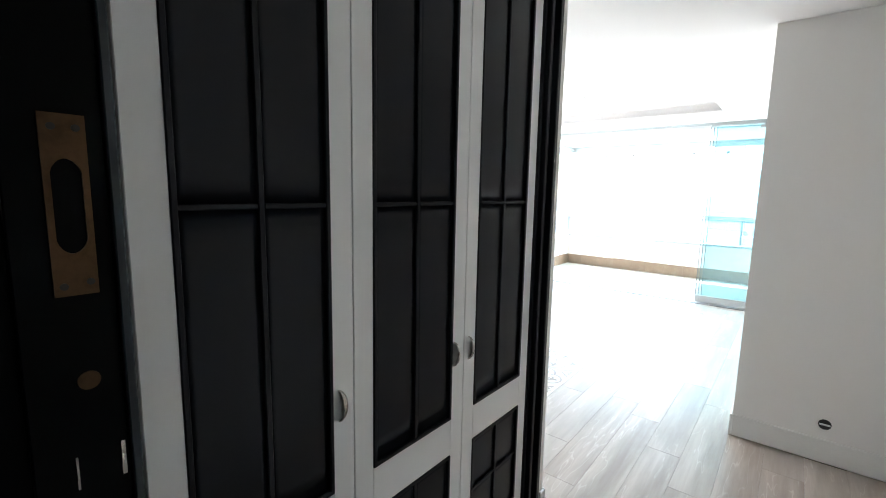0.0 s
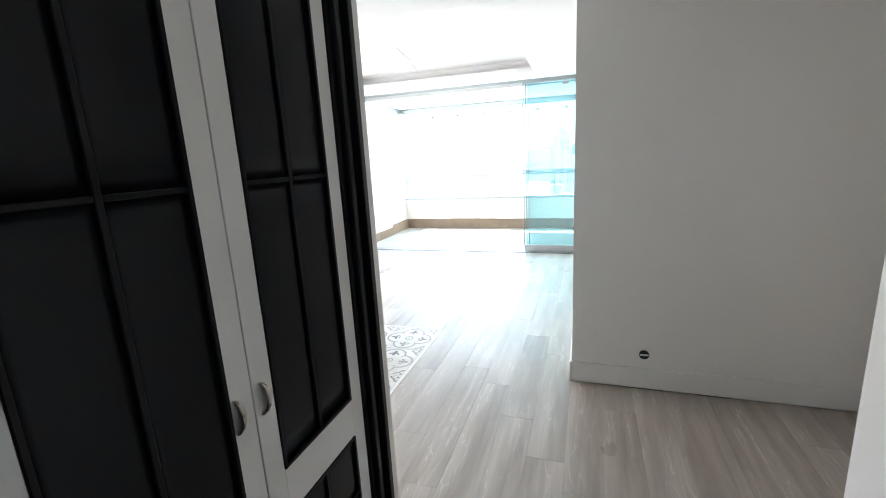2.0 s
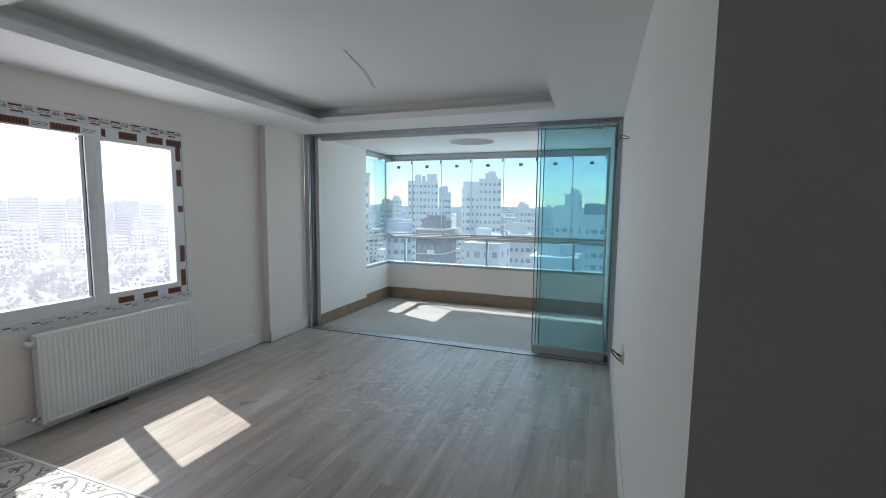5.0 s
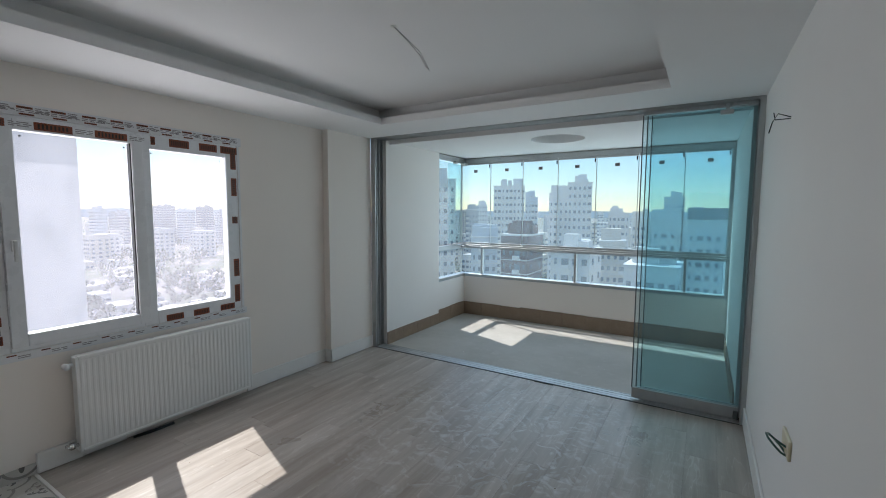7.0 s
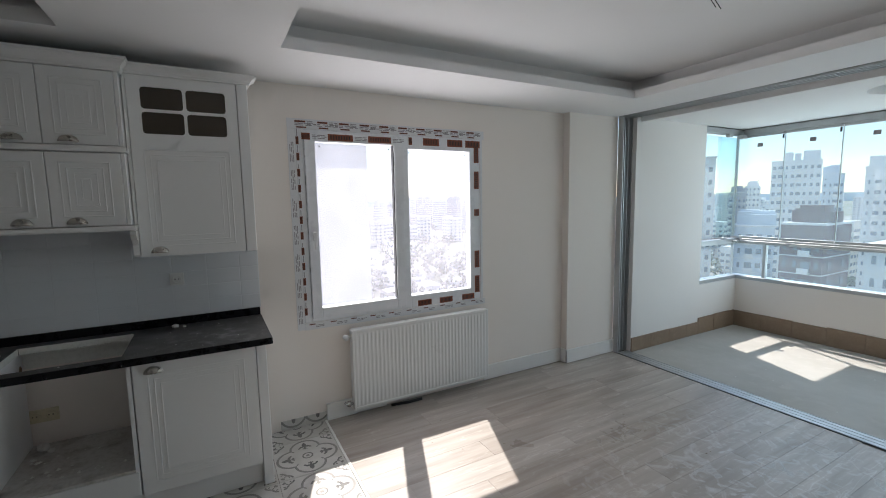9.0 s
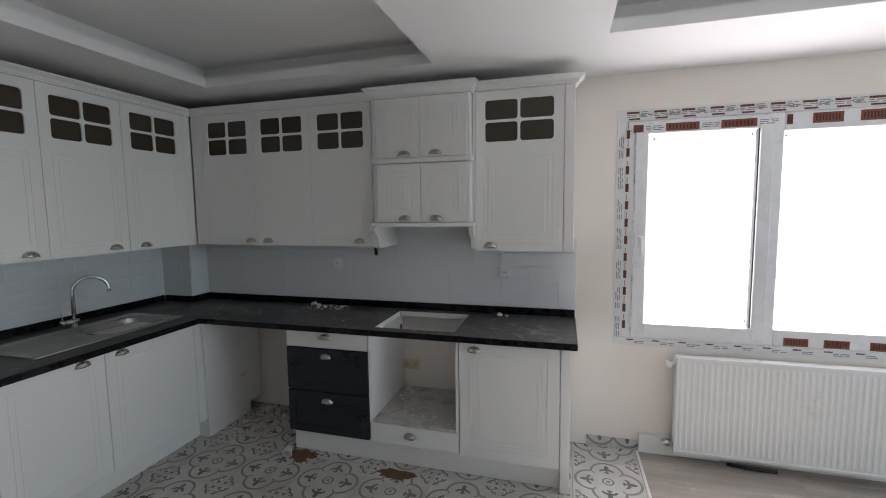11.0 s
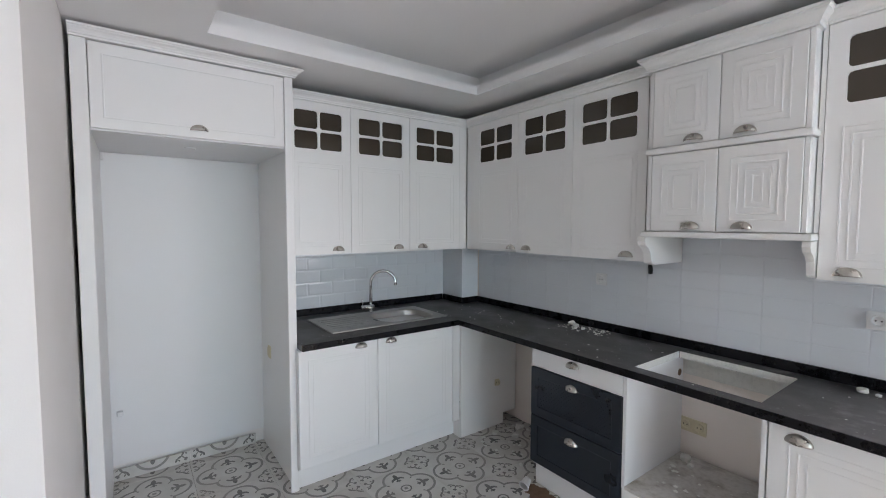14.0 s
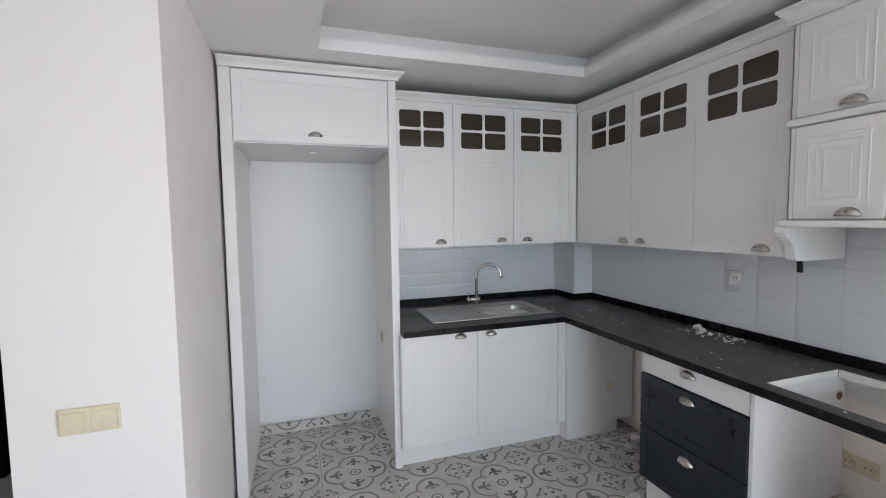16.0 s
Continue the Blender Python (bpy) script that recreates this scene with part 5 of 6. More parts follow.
b = thing("wall_wire", (3.905, 5.86, 2.16), "short dark wires poking out of the wall for a lamp", "wire")
bm = bmesh.new()
tube(bm, [(3.91, 5.86, 2.16), (3.85, 5.84, 2.18), (3.83, 5.86, 2.14), (3.82, 5.88, 2.09)], 0.0025, 6)
tube(bm, [(3.91, 5.865, 2.155), (3.845, 5.9, 2.16), (3.84, 5.92, 2.20)], 0.0025, 6)
part("wire", bm, RUBBER, b)
b = thing("wall_box", (4.347, 3.275, 0.235), "round open electrical box low on the hall wall", "junction box")
bm = bmesh.new()
tube(bm, [(4.347, 3.2755, 0.235), (4.347, 3.2685, 0.235)], 0.03, 24)
part("box_rim", bm, RUBBER, b)
part("cross_bar", boxes((4.322, 4.372, 3.2655, 3.2682, 0.23, 0.24)), PLASTIC, b)

b = thing("ceiling_wires", (2.0, 5.05, CEILING), "bare lamp wires hanging from the ceiling", "wire")
for dx, dy, l in ((0.13, 0.05, 0.24), (0.16, 0.02, 0.27)):
    bm = bmesh.new()
    tube(bm, [(2.0, 5.05, CEILING), (2.0 + dx * 0.5, 5.05 + dy, CEILING - 0.08), (2.0 + dx, 5.05 + dy * 1.5, CEILING - 0.16), (2.0 + dx * 1.4, 5.05 + dy * 1.2, CEILING - l)], 0.0017, 6)
    part("wire", bm, RUBBER, b)
part("hook_cap", tube(bmesh.new(), [(2.0, 5.05, CEILING), (2.0, 5.05, CEILING - 0.004)], 0.02, 16), PLASTER, b)


# ---- wardrobe in the hall ----
def pillow(side, a0, a1, z0, z1, o0, o1, swell, n=10):
    """A panel whose face swells softly towards its middle."""
    bm = bmesh.new()
    rows = []
    for i in range(n + 1):
        u = i / n
        row = []
        for j in range(n + 1):
            v = j / n
            rise = swell * math.sin(math.pi * u) ** 0.8 * min(1.0, 4.2 * math.sin(math.pi * v))
            row.append(bm.verts.new(side.at(a0 + (a1 - a0) * u, o1 + rise, z0 + (z1 - z0) * v)))
        rows.append(row)
    for p, q in zip(rows, rows[1:]):
        for j in range(n):
            bm.faces.new((p[j], q[j], q[j + 1], p[j + 1]))
    ring = [rows[i][0] for i in range(n + 1)] + [rows[n][j] for j in range(1, n + 1)] + [rows[i][n] for i in range(n - 1, -1, -1)] + [rows[0][j] for j in range(n - 1, 0, -1)]
    shift = side.at(0, o0 - o1, 0) - side.at(0, 0, 0)
    low = [bm.verts.new(v.co + shift) for v in ring]
    for k in range(len(ring)):
        m = (k + 1) % len(ring)
        bm.faces.new((ring[k], ring[m], low[m], low[k]))
    bmesh.ops.recalc_face_normals(bm, faces=bm.faces)
    return bm


def wardrobe():
    w = thing("wardrobe", (3.08, 1.0, 0), "white hall wardrobe with black panelled doors and nickel handles", "wardrobe")
    F = Side("x", 3.247)
    for ya in (0.22, 1.638):
        part("side_board", boxes((2.905, 3.225, ya, ya + 0.018, 0.118, 2.45)), MELA, w)
    for za in (0.118, 2.432):
        part("cross_board", boxes((2.905, 3.225, 0.238, 1.638, za, za + 0.018)), MELA, w)
    part("back_board", boxes((2.905, 2.911, 0.238, 1.638, 0.136, 2.432)), MELA, w)
    part("plinth", boxes((2.905, 3.235, 0.22, 1.658, 0.0, 0.118)), BLACK, w, "black plinth")
    for x1, ya, yb in ((3.255, 1.66, 1.682), (3.275, 1.682, 1.706), (3.262, 1.706, 1.73), (3.29, 1.73, 1.757)):
        part("post_flute", boxes((2.91, x1, ya, yb, 0.0, 2.45), bev=0.003), BLACK, w, "black strip of the fluted corner post")
    for a0, a1, ha in ((0.236, 0.702, 0.652), (0.705, 1.185, 1.126), (1.188, 1.657, 1.208)):
        st = 0.065
        top = 2.43
        d = part("door", boxes(F.dims(a0 + 0.002, a1 - 0.002, -0.02, -0.016, 0.127, top - 0.002)), MELA, w)
        for p, q in ((a0, a0 + st), (a1 - st, a1)):
            part("stile", boxes(F.dims(p, q, -0.016, 0, 0.125, top), bev=0.0015), LACQ, d)
        for p, q in ((0.125, 0.20), (0.634, 0.767), (top - 0.07, top)):
            part("rail", boxes(F.dims(a0 + st, a1 - st, -0.016, 0, p, q), bev=0.0015), LACQ, d)
        for z0, z1, bar in ((0.20, 0.634, 0.42), (0.767, top - 0.07, 1.508)):
            c = (a0 + a1) / 2
            for p, q in ((a0 + st + 0.011, c - 0.006), (c + 0.006, a1 - st - 0.011)):
                for r, t in ((z0 + 0.011, bar - 0.005), (bar + 0.005, z1 - 0.011)):
                    part("dark_panel", pillow(F, p, q, r, t, -0.0155, -0.0075, 0.0010), BLACK, d, smooth=True)
            part("glazing_bar", boxes(F.dims(c - 0.007, c + 0.007, -0.008, 0.001, z0, z1), F.dims(a0 + st, c - 0.007, -0.008, 0.001, bar - 0.006, bar + 0.006), F.dims(c + 0.007, a1 - st, -0.008, 0.001, bar - 0.006, bar + 0.006), bev=0.002), BLACK, d)
            part("panel_bead", frame_bm(F, a0 + st, a1 - st, z0, z1, -0.008, 0.004, 0.012, 0.002), BLACK, d)
        cup_handle(F, ha, 1.0, d, upright=True, w=0.085, h=0.026, d=0.024)


wardrobe()


# ---- entrance door frame ----
def entrance():
    d = tagged(new("door_2"), "dark steel entrance door frame with brass catch plates", "door frame", kind="structure")
    d.location = (3.75, 0, 0)
    part("jamb", boxes((3.222, 3.31, 0.088, 0.20, 0, 2.12), (3.222, 3.295, -0.15, 0.088, 0, 2.12), bev=0.002), STEELDOOR, d)
    part("jamb_edge", boxes((3.222, 3.325, 0.20, 0.213, 0, 2.12), bev=0.002), NAVY, d, "satin dark blue-grey edge strip")
    part("jamb", boxes((4.245, 4.279, -0.15, 0.04, 0, 2.12), bev=0.004), STEELDOOR, d)
    part("head", boxes((3.297, 4.243, -0.15, 0.0, 2.06, 2.118), bev=0.004), STEELDOOR, d)
    n = 10
    for zc, h, wd in ((1.515, 0.252, 0.05),):
        bm = bmesh.new()
        y0, y1 = 0.154 - wd / 2, 0.154 + wd / 2
        out, hole = [], []
        for i in range(4 * n):
            th = math.tau * i / (4 * n)
            c, s_ = math.cos(th), math.sin(th)
            k = 1 / max(abs(c), abs(s_))
            out.append((0.154 + c * k * wd / 2, zc + s_ * k * h / 2))
            hole.append((0.154 + 0.017 * max(-1, min(1, c * 1.5)), zc + 0.046 * s_ + (0.02 if s_ > 0 else -0.02) * abs(s_)))
        for x in (3.3105, 3.3145):
            for ring in (out, hole):
                for p in ring:
                    bm.verts.new((x, *p))
        bm.verts.ensure_lookup_table()
        m = 4 * n
        for i in range(m):
            j = (i + 1) % m
            v = bm.verts
            bm.faces.new((v[2 * m + i], v[2 * m + j], v[3 * m + j], v[3 * m + i]))
            bm.faces.new((v[i], v[j], v[2 * m + j], v[2 * m + i]))
            bm.faces.new((v[m + i], v[3 * m + i], v[3 * m + j], v[m + j]))
        bmesh.ops.recalc_face_normals(bm, faces=bm.faces)
        plate = part("catch_plate", bm, BRASS, d, "worn brass catch plate")
        sc = bmesh.new()
        for yy, zz in ((0.168, zc + 0.108), (0.142, zc + 0.108), (0.14, zc - 0.112), (0.17, zc - 0.108)):
            tube(sc, [(3.3145, yy, zz), (3.316, yy, zz)], 0.005, 10)
        part("screw", sc, RUBBER, plate)
    bm = bmesh.new()
    tube(bm, [(3.3105, 0.158, 1.259), (3.313, 0.158, 1.259)], 0.014, 18)
    part("catch_cap", bm, BRASS, d)
    part("bolt_catch", boxes((3.3105, 3.3135, 0.134, 0.1365, 1.095, 1.145), (3.3105, 3.3135, 0.189, 0.1945, 1.092, 1.148)), NICKEL, d)


entrance()
structure("door_3", boxes((3.32, 4.24, -0.86, -0.80, 0.0, 2.1), bev=0.004), STEELDOOR, "dark closed door across the landing")


# ---- loose bits ----
def crumbs(name, label, spots, mat, seed, z):
    random.seed(seed)
    for cx, cy, r in spots:
        bm = bmesh.new()
        bmesh.ops.create_icosphere(bm, subdivisions=2, radius=1)
        for v in bm.verts:
            v.co *= 1 + 0.45 * noise.noise(v.co * 1.7 + Vector((cx * 9, cy * 7, seed)))
            v.co = Vector((cx + v.co.x * r, cy + v.co.y * r * 0.8, max(z, z + r * 0.45 + v.co.z * r * 0.6)))
        c = thing(name, (cx, cy, z), label, "debris", name)
        part("lump", bm, mat, c)


random.seed(21)
crumbs("plaster_lump", "pale crumbled plaster lump on the worktop", [(0.07, 1.47, 0.03), (0.10, 1.53, 0.024), (0.12, 1.60, 0.016), (0.15, 1.56, 0.013), (0.09, 2.98, 0.024), (0.10, 3.03, 0.013)], PLASTER, 3, WT)


def scatter(name, label, mat, n, x0, x1, y0, y1, z, r0, r1, seed, hole=(0, 0, 0, 0)):
    random.seed(seed)
    bm = bmesh.new()
    for _ in range(n):
        x, y, r = random.uniform(x0, x1), random.uniform(y0, y1), random.uniform(r0, r1)
        if hole[0] < x < hole[1] and hole[2] < y < hole[3]:
            continue
        top = bm.verts.new((x, y, z + r * 0.7))
        ring = [bm.verts.new((x + r * random.uniform(0.7, 1.2) * math.cos(k * 1.2566), y + r * random.uniform(0.7, 1.2) * math.sin(k * 1.2566), z + 0.0005)) for k in range(5)]
        for k in range(5):
            bm.faces.new((ring[k], ring[(k + 1) % 5], top))
    return tagged(part(name, bm, mat), label, "debris", kind="stuff")


scatter("plaster_crumbs", "plaster crumbs scattered over the worktop", PLASTER, 70, 0.04, 0.19, 1.42, 1.80, WT, 0.002, 0.012, 5)
scatter("worktop_specks", "white paint specks on the dusty worktop", PLASTER, 60, 0.06, 0.60, 0.95, 3.45, WT, 0.0015, 0.007, 6, (0.08, 0.58, 2.2, 2.79))
scatter("corner_specks", "dried paint drops in the corner of the worktop", PLASTER, 34, 0.23, 0.60, 0.42, 1.2, WT, 0.0015, 0.009, 16)
scatter("floor_rubble", "small rubble on the tiles under the worktop", PLASTER, 50, 0.05, 0.55, 0.92, 1.5, 0.0005, 0.004, 0.02, 7)
scatter("oven_rubble", "plaster bits on the oven shelf", PLASTER, 30, 0.08, 0.5, 2.25, 2.72, 0.305, 0.004, 0.014, 8)
scatter("balcony_bits", "tiny bits of rubble on the balcony floor", PLASTER, 30, 0.3, 3.6, 7.4, 9.1, 0.0, 0.002, 0.007, 9)
scatter("floor_bits", "tiny bits of dirt on the laminate", BROWN, 24, 0.3, 3.7, 4.2, 7.0, 0.0005, 0.002, 0.006, 10)
crumbs("rubble_lump", "grey rubble lump on the kitchen floor", [(0.12, 1.02, 0.04), (0.25, 1.10, 0.028), (0.35, 0.98, 0.02), (0.18, 1.22, 0.025)], PLASTER, 12, 0.0005)
crumbs("plaster_lump", "plaster lump on the oven shelf", [(0.10, 2.28, 0.035), (0.15, 2.33, 0.02)], PLASTER, 13, 0.305)


def paper_cup():
    c = thing("paper_cup", (0.68, 1.54, 0.001), "crushed white paper cup lying on the tiles in a brown stain", "litter")
    bm = bmesh.new()
    rings = []
    for i in range(7):
        r = 0.026 + 0.012 * i / 6
        rings.append([bm.verts.new((0.64 + i * 0.015 + 0.004 * math.sin(3 * k), 1.51 + 0.008 * i + r * math.cos(k * math.tau / 14), 0.0025 + 0.6 * r + 0.6 * r * math.sin(k * math.tau / 14))) for k in range(14)])
    for p, q in zip(rings, rings[1:]):
        for k in range(14):
            bm.faces.new((p[k], p[(k + 1) % 14], q[(k + 1) % 14], q[k]))
    bm.faces.new(rings[0][::-1])
    part("cup_wall", bm, LACQ, c, smooth=True)
    rim = bmesh.new()
    tube(rim, [(0.73, 1.558 + 0.038 * math.cos(k * 0.449), 0.029 + 0.022 * math.sin(k * 0.449)) for k in range(15)], 0.0025, 6)
    part("rim", rim, PLASTIC, c)
    c.location += Vector((-0.04, 0.05, 0))


paper_cup()


def blot(name, label, cx, cy, rx, ry, z, seed, mat):
    """A flat dried puddle with an uneven outline."""
    bm = bmesh.new()
    n = 72
    ring = []
    for k in range(n):
        th = k * math.tau / n
        q = 1 + 0.45 * noise.noise(Vector((math.cos(th) * 1.5, math.sin(th) * 1.5, seed))) + 0.35 * noise.noise(Vector((math.cos(th) * 5, math.sin(th) * 5, seed)))
        ring.append((cx + rx * q * math.cos(th), cy + ry * q * math.sin(th)))
    lo = [bm.verts.new((x, y, z)) for x, y in ring]
    hi = [bm.verts.new((cx + (x - cx) * 0.95, cy + (y - cy) * 0.95, z + 0.0012)) for x, y in ring]
    bm.faces.new(hi)
    for k in range(n):
        j = (k + 1) % n
        bm.faces.new((lo[k], lo[j], hi[j], hi[k]))
    return tagged(part(name, bm, mat), label, "stain")


blot("floor_stain", "dried brown stain on the patterned tiles", 0.64, 1.68, 0.07, 0.10, 0.0008, 2.0, BROWN)
blot("floor_stain", "dried brown glue stain in front of the oven housing", 0.67, 2.40, 0.05, 0.12, 0.0008, 5.0, BROWN)

# ---- the town outside ----
EYE0 = Vector((3.56, 3.04, 1.65))
GROUND_Z = -38.0


def town_ground():
    m = Mat("town_ground", (0.2, 0.2, 0.18), 0.95)
    a, b = m.noise(0.012, 6), m.noise(0.09, 5)
    base = m.mix(m.ramp(a, 0.42, 0.58), (0.10, 0.12, 0.06), (0.30, 0.28, 0.25))
    m.paint(m.mix(m.ramp(b, 0.5, 0.7, 0.0, 0.7), base, (0.42, 0.40, 0.37)))
    return m.m


bm = bmesh.new()
box(bm, -3500, 3500, -1500, 4500, GROUND_Z - 1, GROUND_Z)
structure("ground", bm, town_ground(), "town ground with streets and green plots")

FACADES = [worn("facade_" + n, c, 0.85, d, 0.5, 0.15, 1.5, bump=0.0) for n, c, d in (
    ("white", (0.72, 0.71, 0.69), (0.6, 0.58, 0.55)), ("cream", (0.66, 0.62, 0.55), (0.55, 0.5, 0.44)), ("grey", (0.42, 0.43, 0.45), (0.34, 0.35, 0.36)),
    ("maroon", (0.10, 0.045, 0.05), (0.13, 0.07, 0.07)), ("slate", (0.10, 0.13, 0.16), (0.15, 0.18, 0.2)), ("pale_blue", (0.58, 0.63, 0.68), (0.48, 0.52, 0.56)))]
WIN_DARK = worn("far_window", (0.16, 0.19, 0.23), 0.2, (0.26, 0.29, 0.33), 0.5, 0.3, 2, bump=0.0)
ROOF = worn("far_roof", (0.30, 0.22, 0.18), 0.9, (0.4, 0.36, 0.33), 0.6, 0.2, 2, bump=0.0)


def local_part(name, bm, mat, parent, kind=""):
    ob = new(name, mesh_of(name, bm, mat))
    ob.parent = parent
    return tagged(ob, kind=kind)


def house(az0, az1, top, dist, paint, label, turn=None, deep=None, band=None, seed=1, blind=False):
    """A block of flats seen between two bearings, with storeys, openings, balconies and roof structures."""
    random.seed(seed)
    mid = radians((az0 + az1) / 2)
    wide = 2 * dist * math.tan(radians(abs(az0 - az1) / 2))
    deep = deep or max(10, wide * 0.8)
    c = EYE0 + Vector((-math.sin(mid), math.cos(mid), 0)) * (dist + deep / 2)
    ob = new("apartment_building")
    ob.location = (c.x, c.y, GROUND_Z)
    ob.rotation_euler = (0, 0, mid if turn is None else radians(turn))
    tagged(ob, label, "building")
    h = EYE0.z + dist * math.tan(radians(top)) - GROUND_Z
    hw, hd = wide / 2, deep / 2
    local_part("wall", boxes((-hw, hw, -hd, hd, 0, h)), FACADES[paint], ob)
    local_part("roof", boxes((-hw - 0.2, hw + 0.2, -hd - 0.2, hd + 0.2, h, h + 0.35)), FACADES[band if band is not None else paint], ob)
    roof = bmesh.new()
    for _ in range(4):
        x, y, s = random.uniform(-hw * 0.6, hw * 0.6), random.uniform(-hd * 0.5, hd * 0.5), random.uniform(0.8, 2.2)
        box(roof, x - s, x + s, y - s, y + s, h + 0.35, h + 0.35 + random.uniform(1.0, 3.2))
    local_part("roof_house", roof, FACADES[paint], ob)
    win, slab = bmesh.new(), bmesh.new()
    floors, bays = int(h / 2.95), max(4, int(wide / 1.55))
    low = max(0, floors - 16)
    shape = [random.choice((0.22, 0.36, 0.36, 0.45)) for _ in range(bays)]
    loggia = {random.randrange(bays) for _ in range(max(1, bays // 3))}
    for f in range(low, floors):
        z = f * 2.95 + 1.0
        for b in range(0 if blind else bays):
            x = -hw + (b + 0.5) * wide / bays
            w2 = 0.62 if b in loggia else shape[b]
            for y, s in ((-hd, -1), (hd, 1)):
                box(win, x - w2, x + w2, min(y, y + s * 0.06), max(y, y + s * 0.06), z - (0.5 if b in loggia else 0), z + 1.1)
            if b in loggia:
                box(slab, x - 0.78, x + 0.78, -hd - 0.9, -hd, z - 0.85, z - 0.65)
                box(slab, x - 0.78, x + 0.78, -hd - 0.9, -hd - 0.8, z - 0.65, z + 0.05)
        for k in range(0 if blind else max(2, int(deep / 4))):
            y = -hd + (k + 0.5) * deep / max(2, int(deep / 4))
            for x, s in ((-hw, -1), (hw, 1)):
                box(win, min(x, x + s * 0.06), max(x, x + s * 0.06), y - 0.5, y + 0.5, z, z + 1.1)
        box(slab, -hw - 0.05, hw + 0.05, -hd - 0.05, hd + 0.05, z - 1.05, z - 0.9)
    local_part("windows", win, WIN_DARK, ob, "stuff")
    local_part("balconies", slab, FACADES[band if band is not None else 0], ob, "stuff")
    return ob


WHITE_TOWER = "tall white block of flats beyond the balcony"
for i, row in enumerate((
        (24.6, 20.6, 3.35, 190, 0, WHITE_TOWER, None), (20.5, 18.9, 1.9, 215, 5, "grey-white block of flats behind a tower", None), (17.5, 15.1, 2.4, 175, 0, WHITE_TOWER, None),
        (15.2, 12.3, 3.7, 170, 0, WHITE_TOWER, None), (28.2, 26.6, 0.3, 260, 2, "grey slab block in the distance", None), (26.8, 25.4, 0.9, 300, 0, "slim white tower in the distance", None),
        (34.0, 29.6, 4.2, 120, 0, WHITE_TOWER, None), (22.6, 18.9, -3.1, 92, 3, "maroon block of flats with white balconies", 0), (16.3, 11.4, -5.0, 78, 0, "low white house with a flat roof", 0),
        (10.3, 7.9, -0.1, 190, 0, "white stepped block of flats", None), (7.6, 5.6, -0.6, 170, 1, "plain cream block of flats", None), (4.2, 2.1, 1.8, 240, 0, "white tower behind lower blocks", None),
        (5.4, 1.8, -0.8, 118, 0, "white block of flats with wide balconies", None), (1.7, -2.7, -0.9, 112, 0, "white block with a slate-blue top storey", None), (-3.2, -8.5, -1.2, 120, 1, "plain cream block of flats", None),
        (-9.5, -15, 0.8, 130, 0, WHITE_TOWER, None), (27.5, 24.0, -3.4, 110, 5, "pale low block of flats", None), (11.2, 8.2, -3.6, 120, 1, "low cream block of flats", None),
        (38.0, 35.0, 1.0, 160, 5, "pale block of flats", None), (8.0, 2.0, -6.6, 75, 0, "low white roofed building", 0), (-2.0, -7.0, -5.5, 80, 2, "low grey flat-roofed building", 0))):
    az0, az1, top, dist, paint, label, turn = row
    b = house(az0, az1, top, dist, paint, label, turn, band=0, seed=30 + i)
    if "slate" in label:
        h = EYE0.z + dist * math.tan(radians(top)) - GROUND_Z
        local_part("top_storey", boxes((-4.4, 4.4, -5.2, 4.0, h + 0.35, h + 2.9)), FACADES[4], b)
house(71.2, 88.0, 19.0, 42, 0, "broad white windowless side of a neighbouring tower", seed=77, blind=True)
for i, (az0, az1, top, dist, paint) in enumerate(((70.6, 69.1, 0.1, 520, 5), (69.0, 67.3, -0.3, 560, 2), (67.2, 65.2, 0.2, 600, 5), (65.1, 63.0, 0.5, 640, 2), (62.9, 61.1, 0.1, 600, 5),
                                                   (61.0, 59.2, 0.4, 620, 2), (59.1, 57.3, 0.0, 580, 5), (57.2, 55.0, 0.3, 560, 2), (54.9, 52.6, 0.1, 540, 5), (94, 90.5, -3, 140, 0), (100, 96, 0.4, 300, 5))):
    house(az0, az1, top, dist, paint, "pale block of flats seen through the dusty window", seed=90 + i)


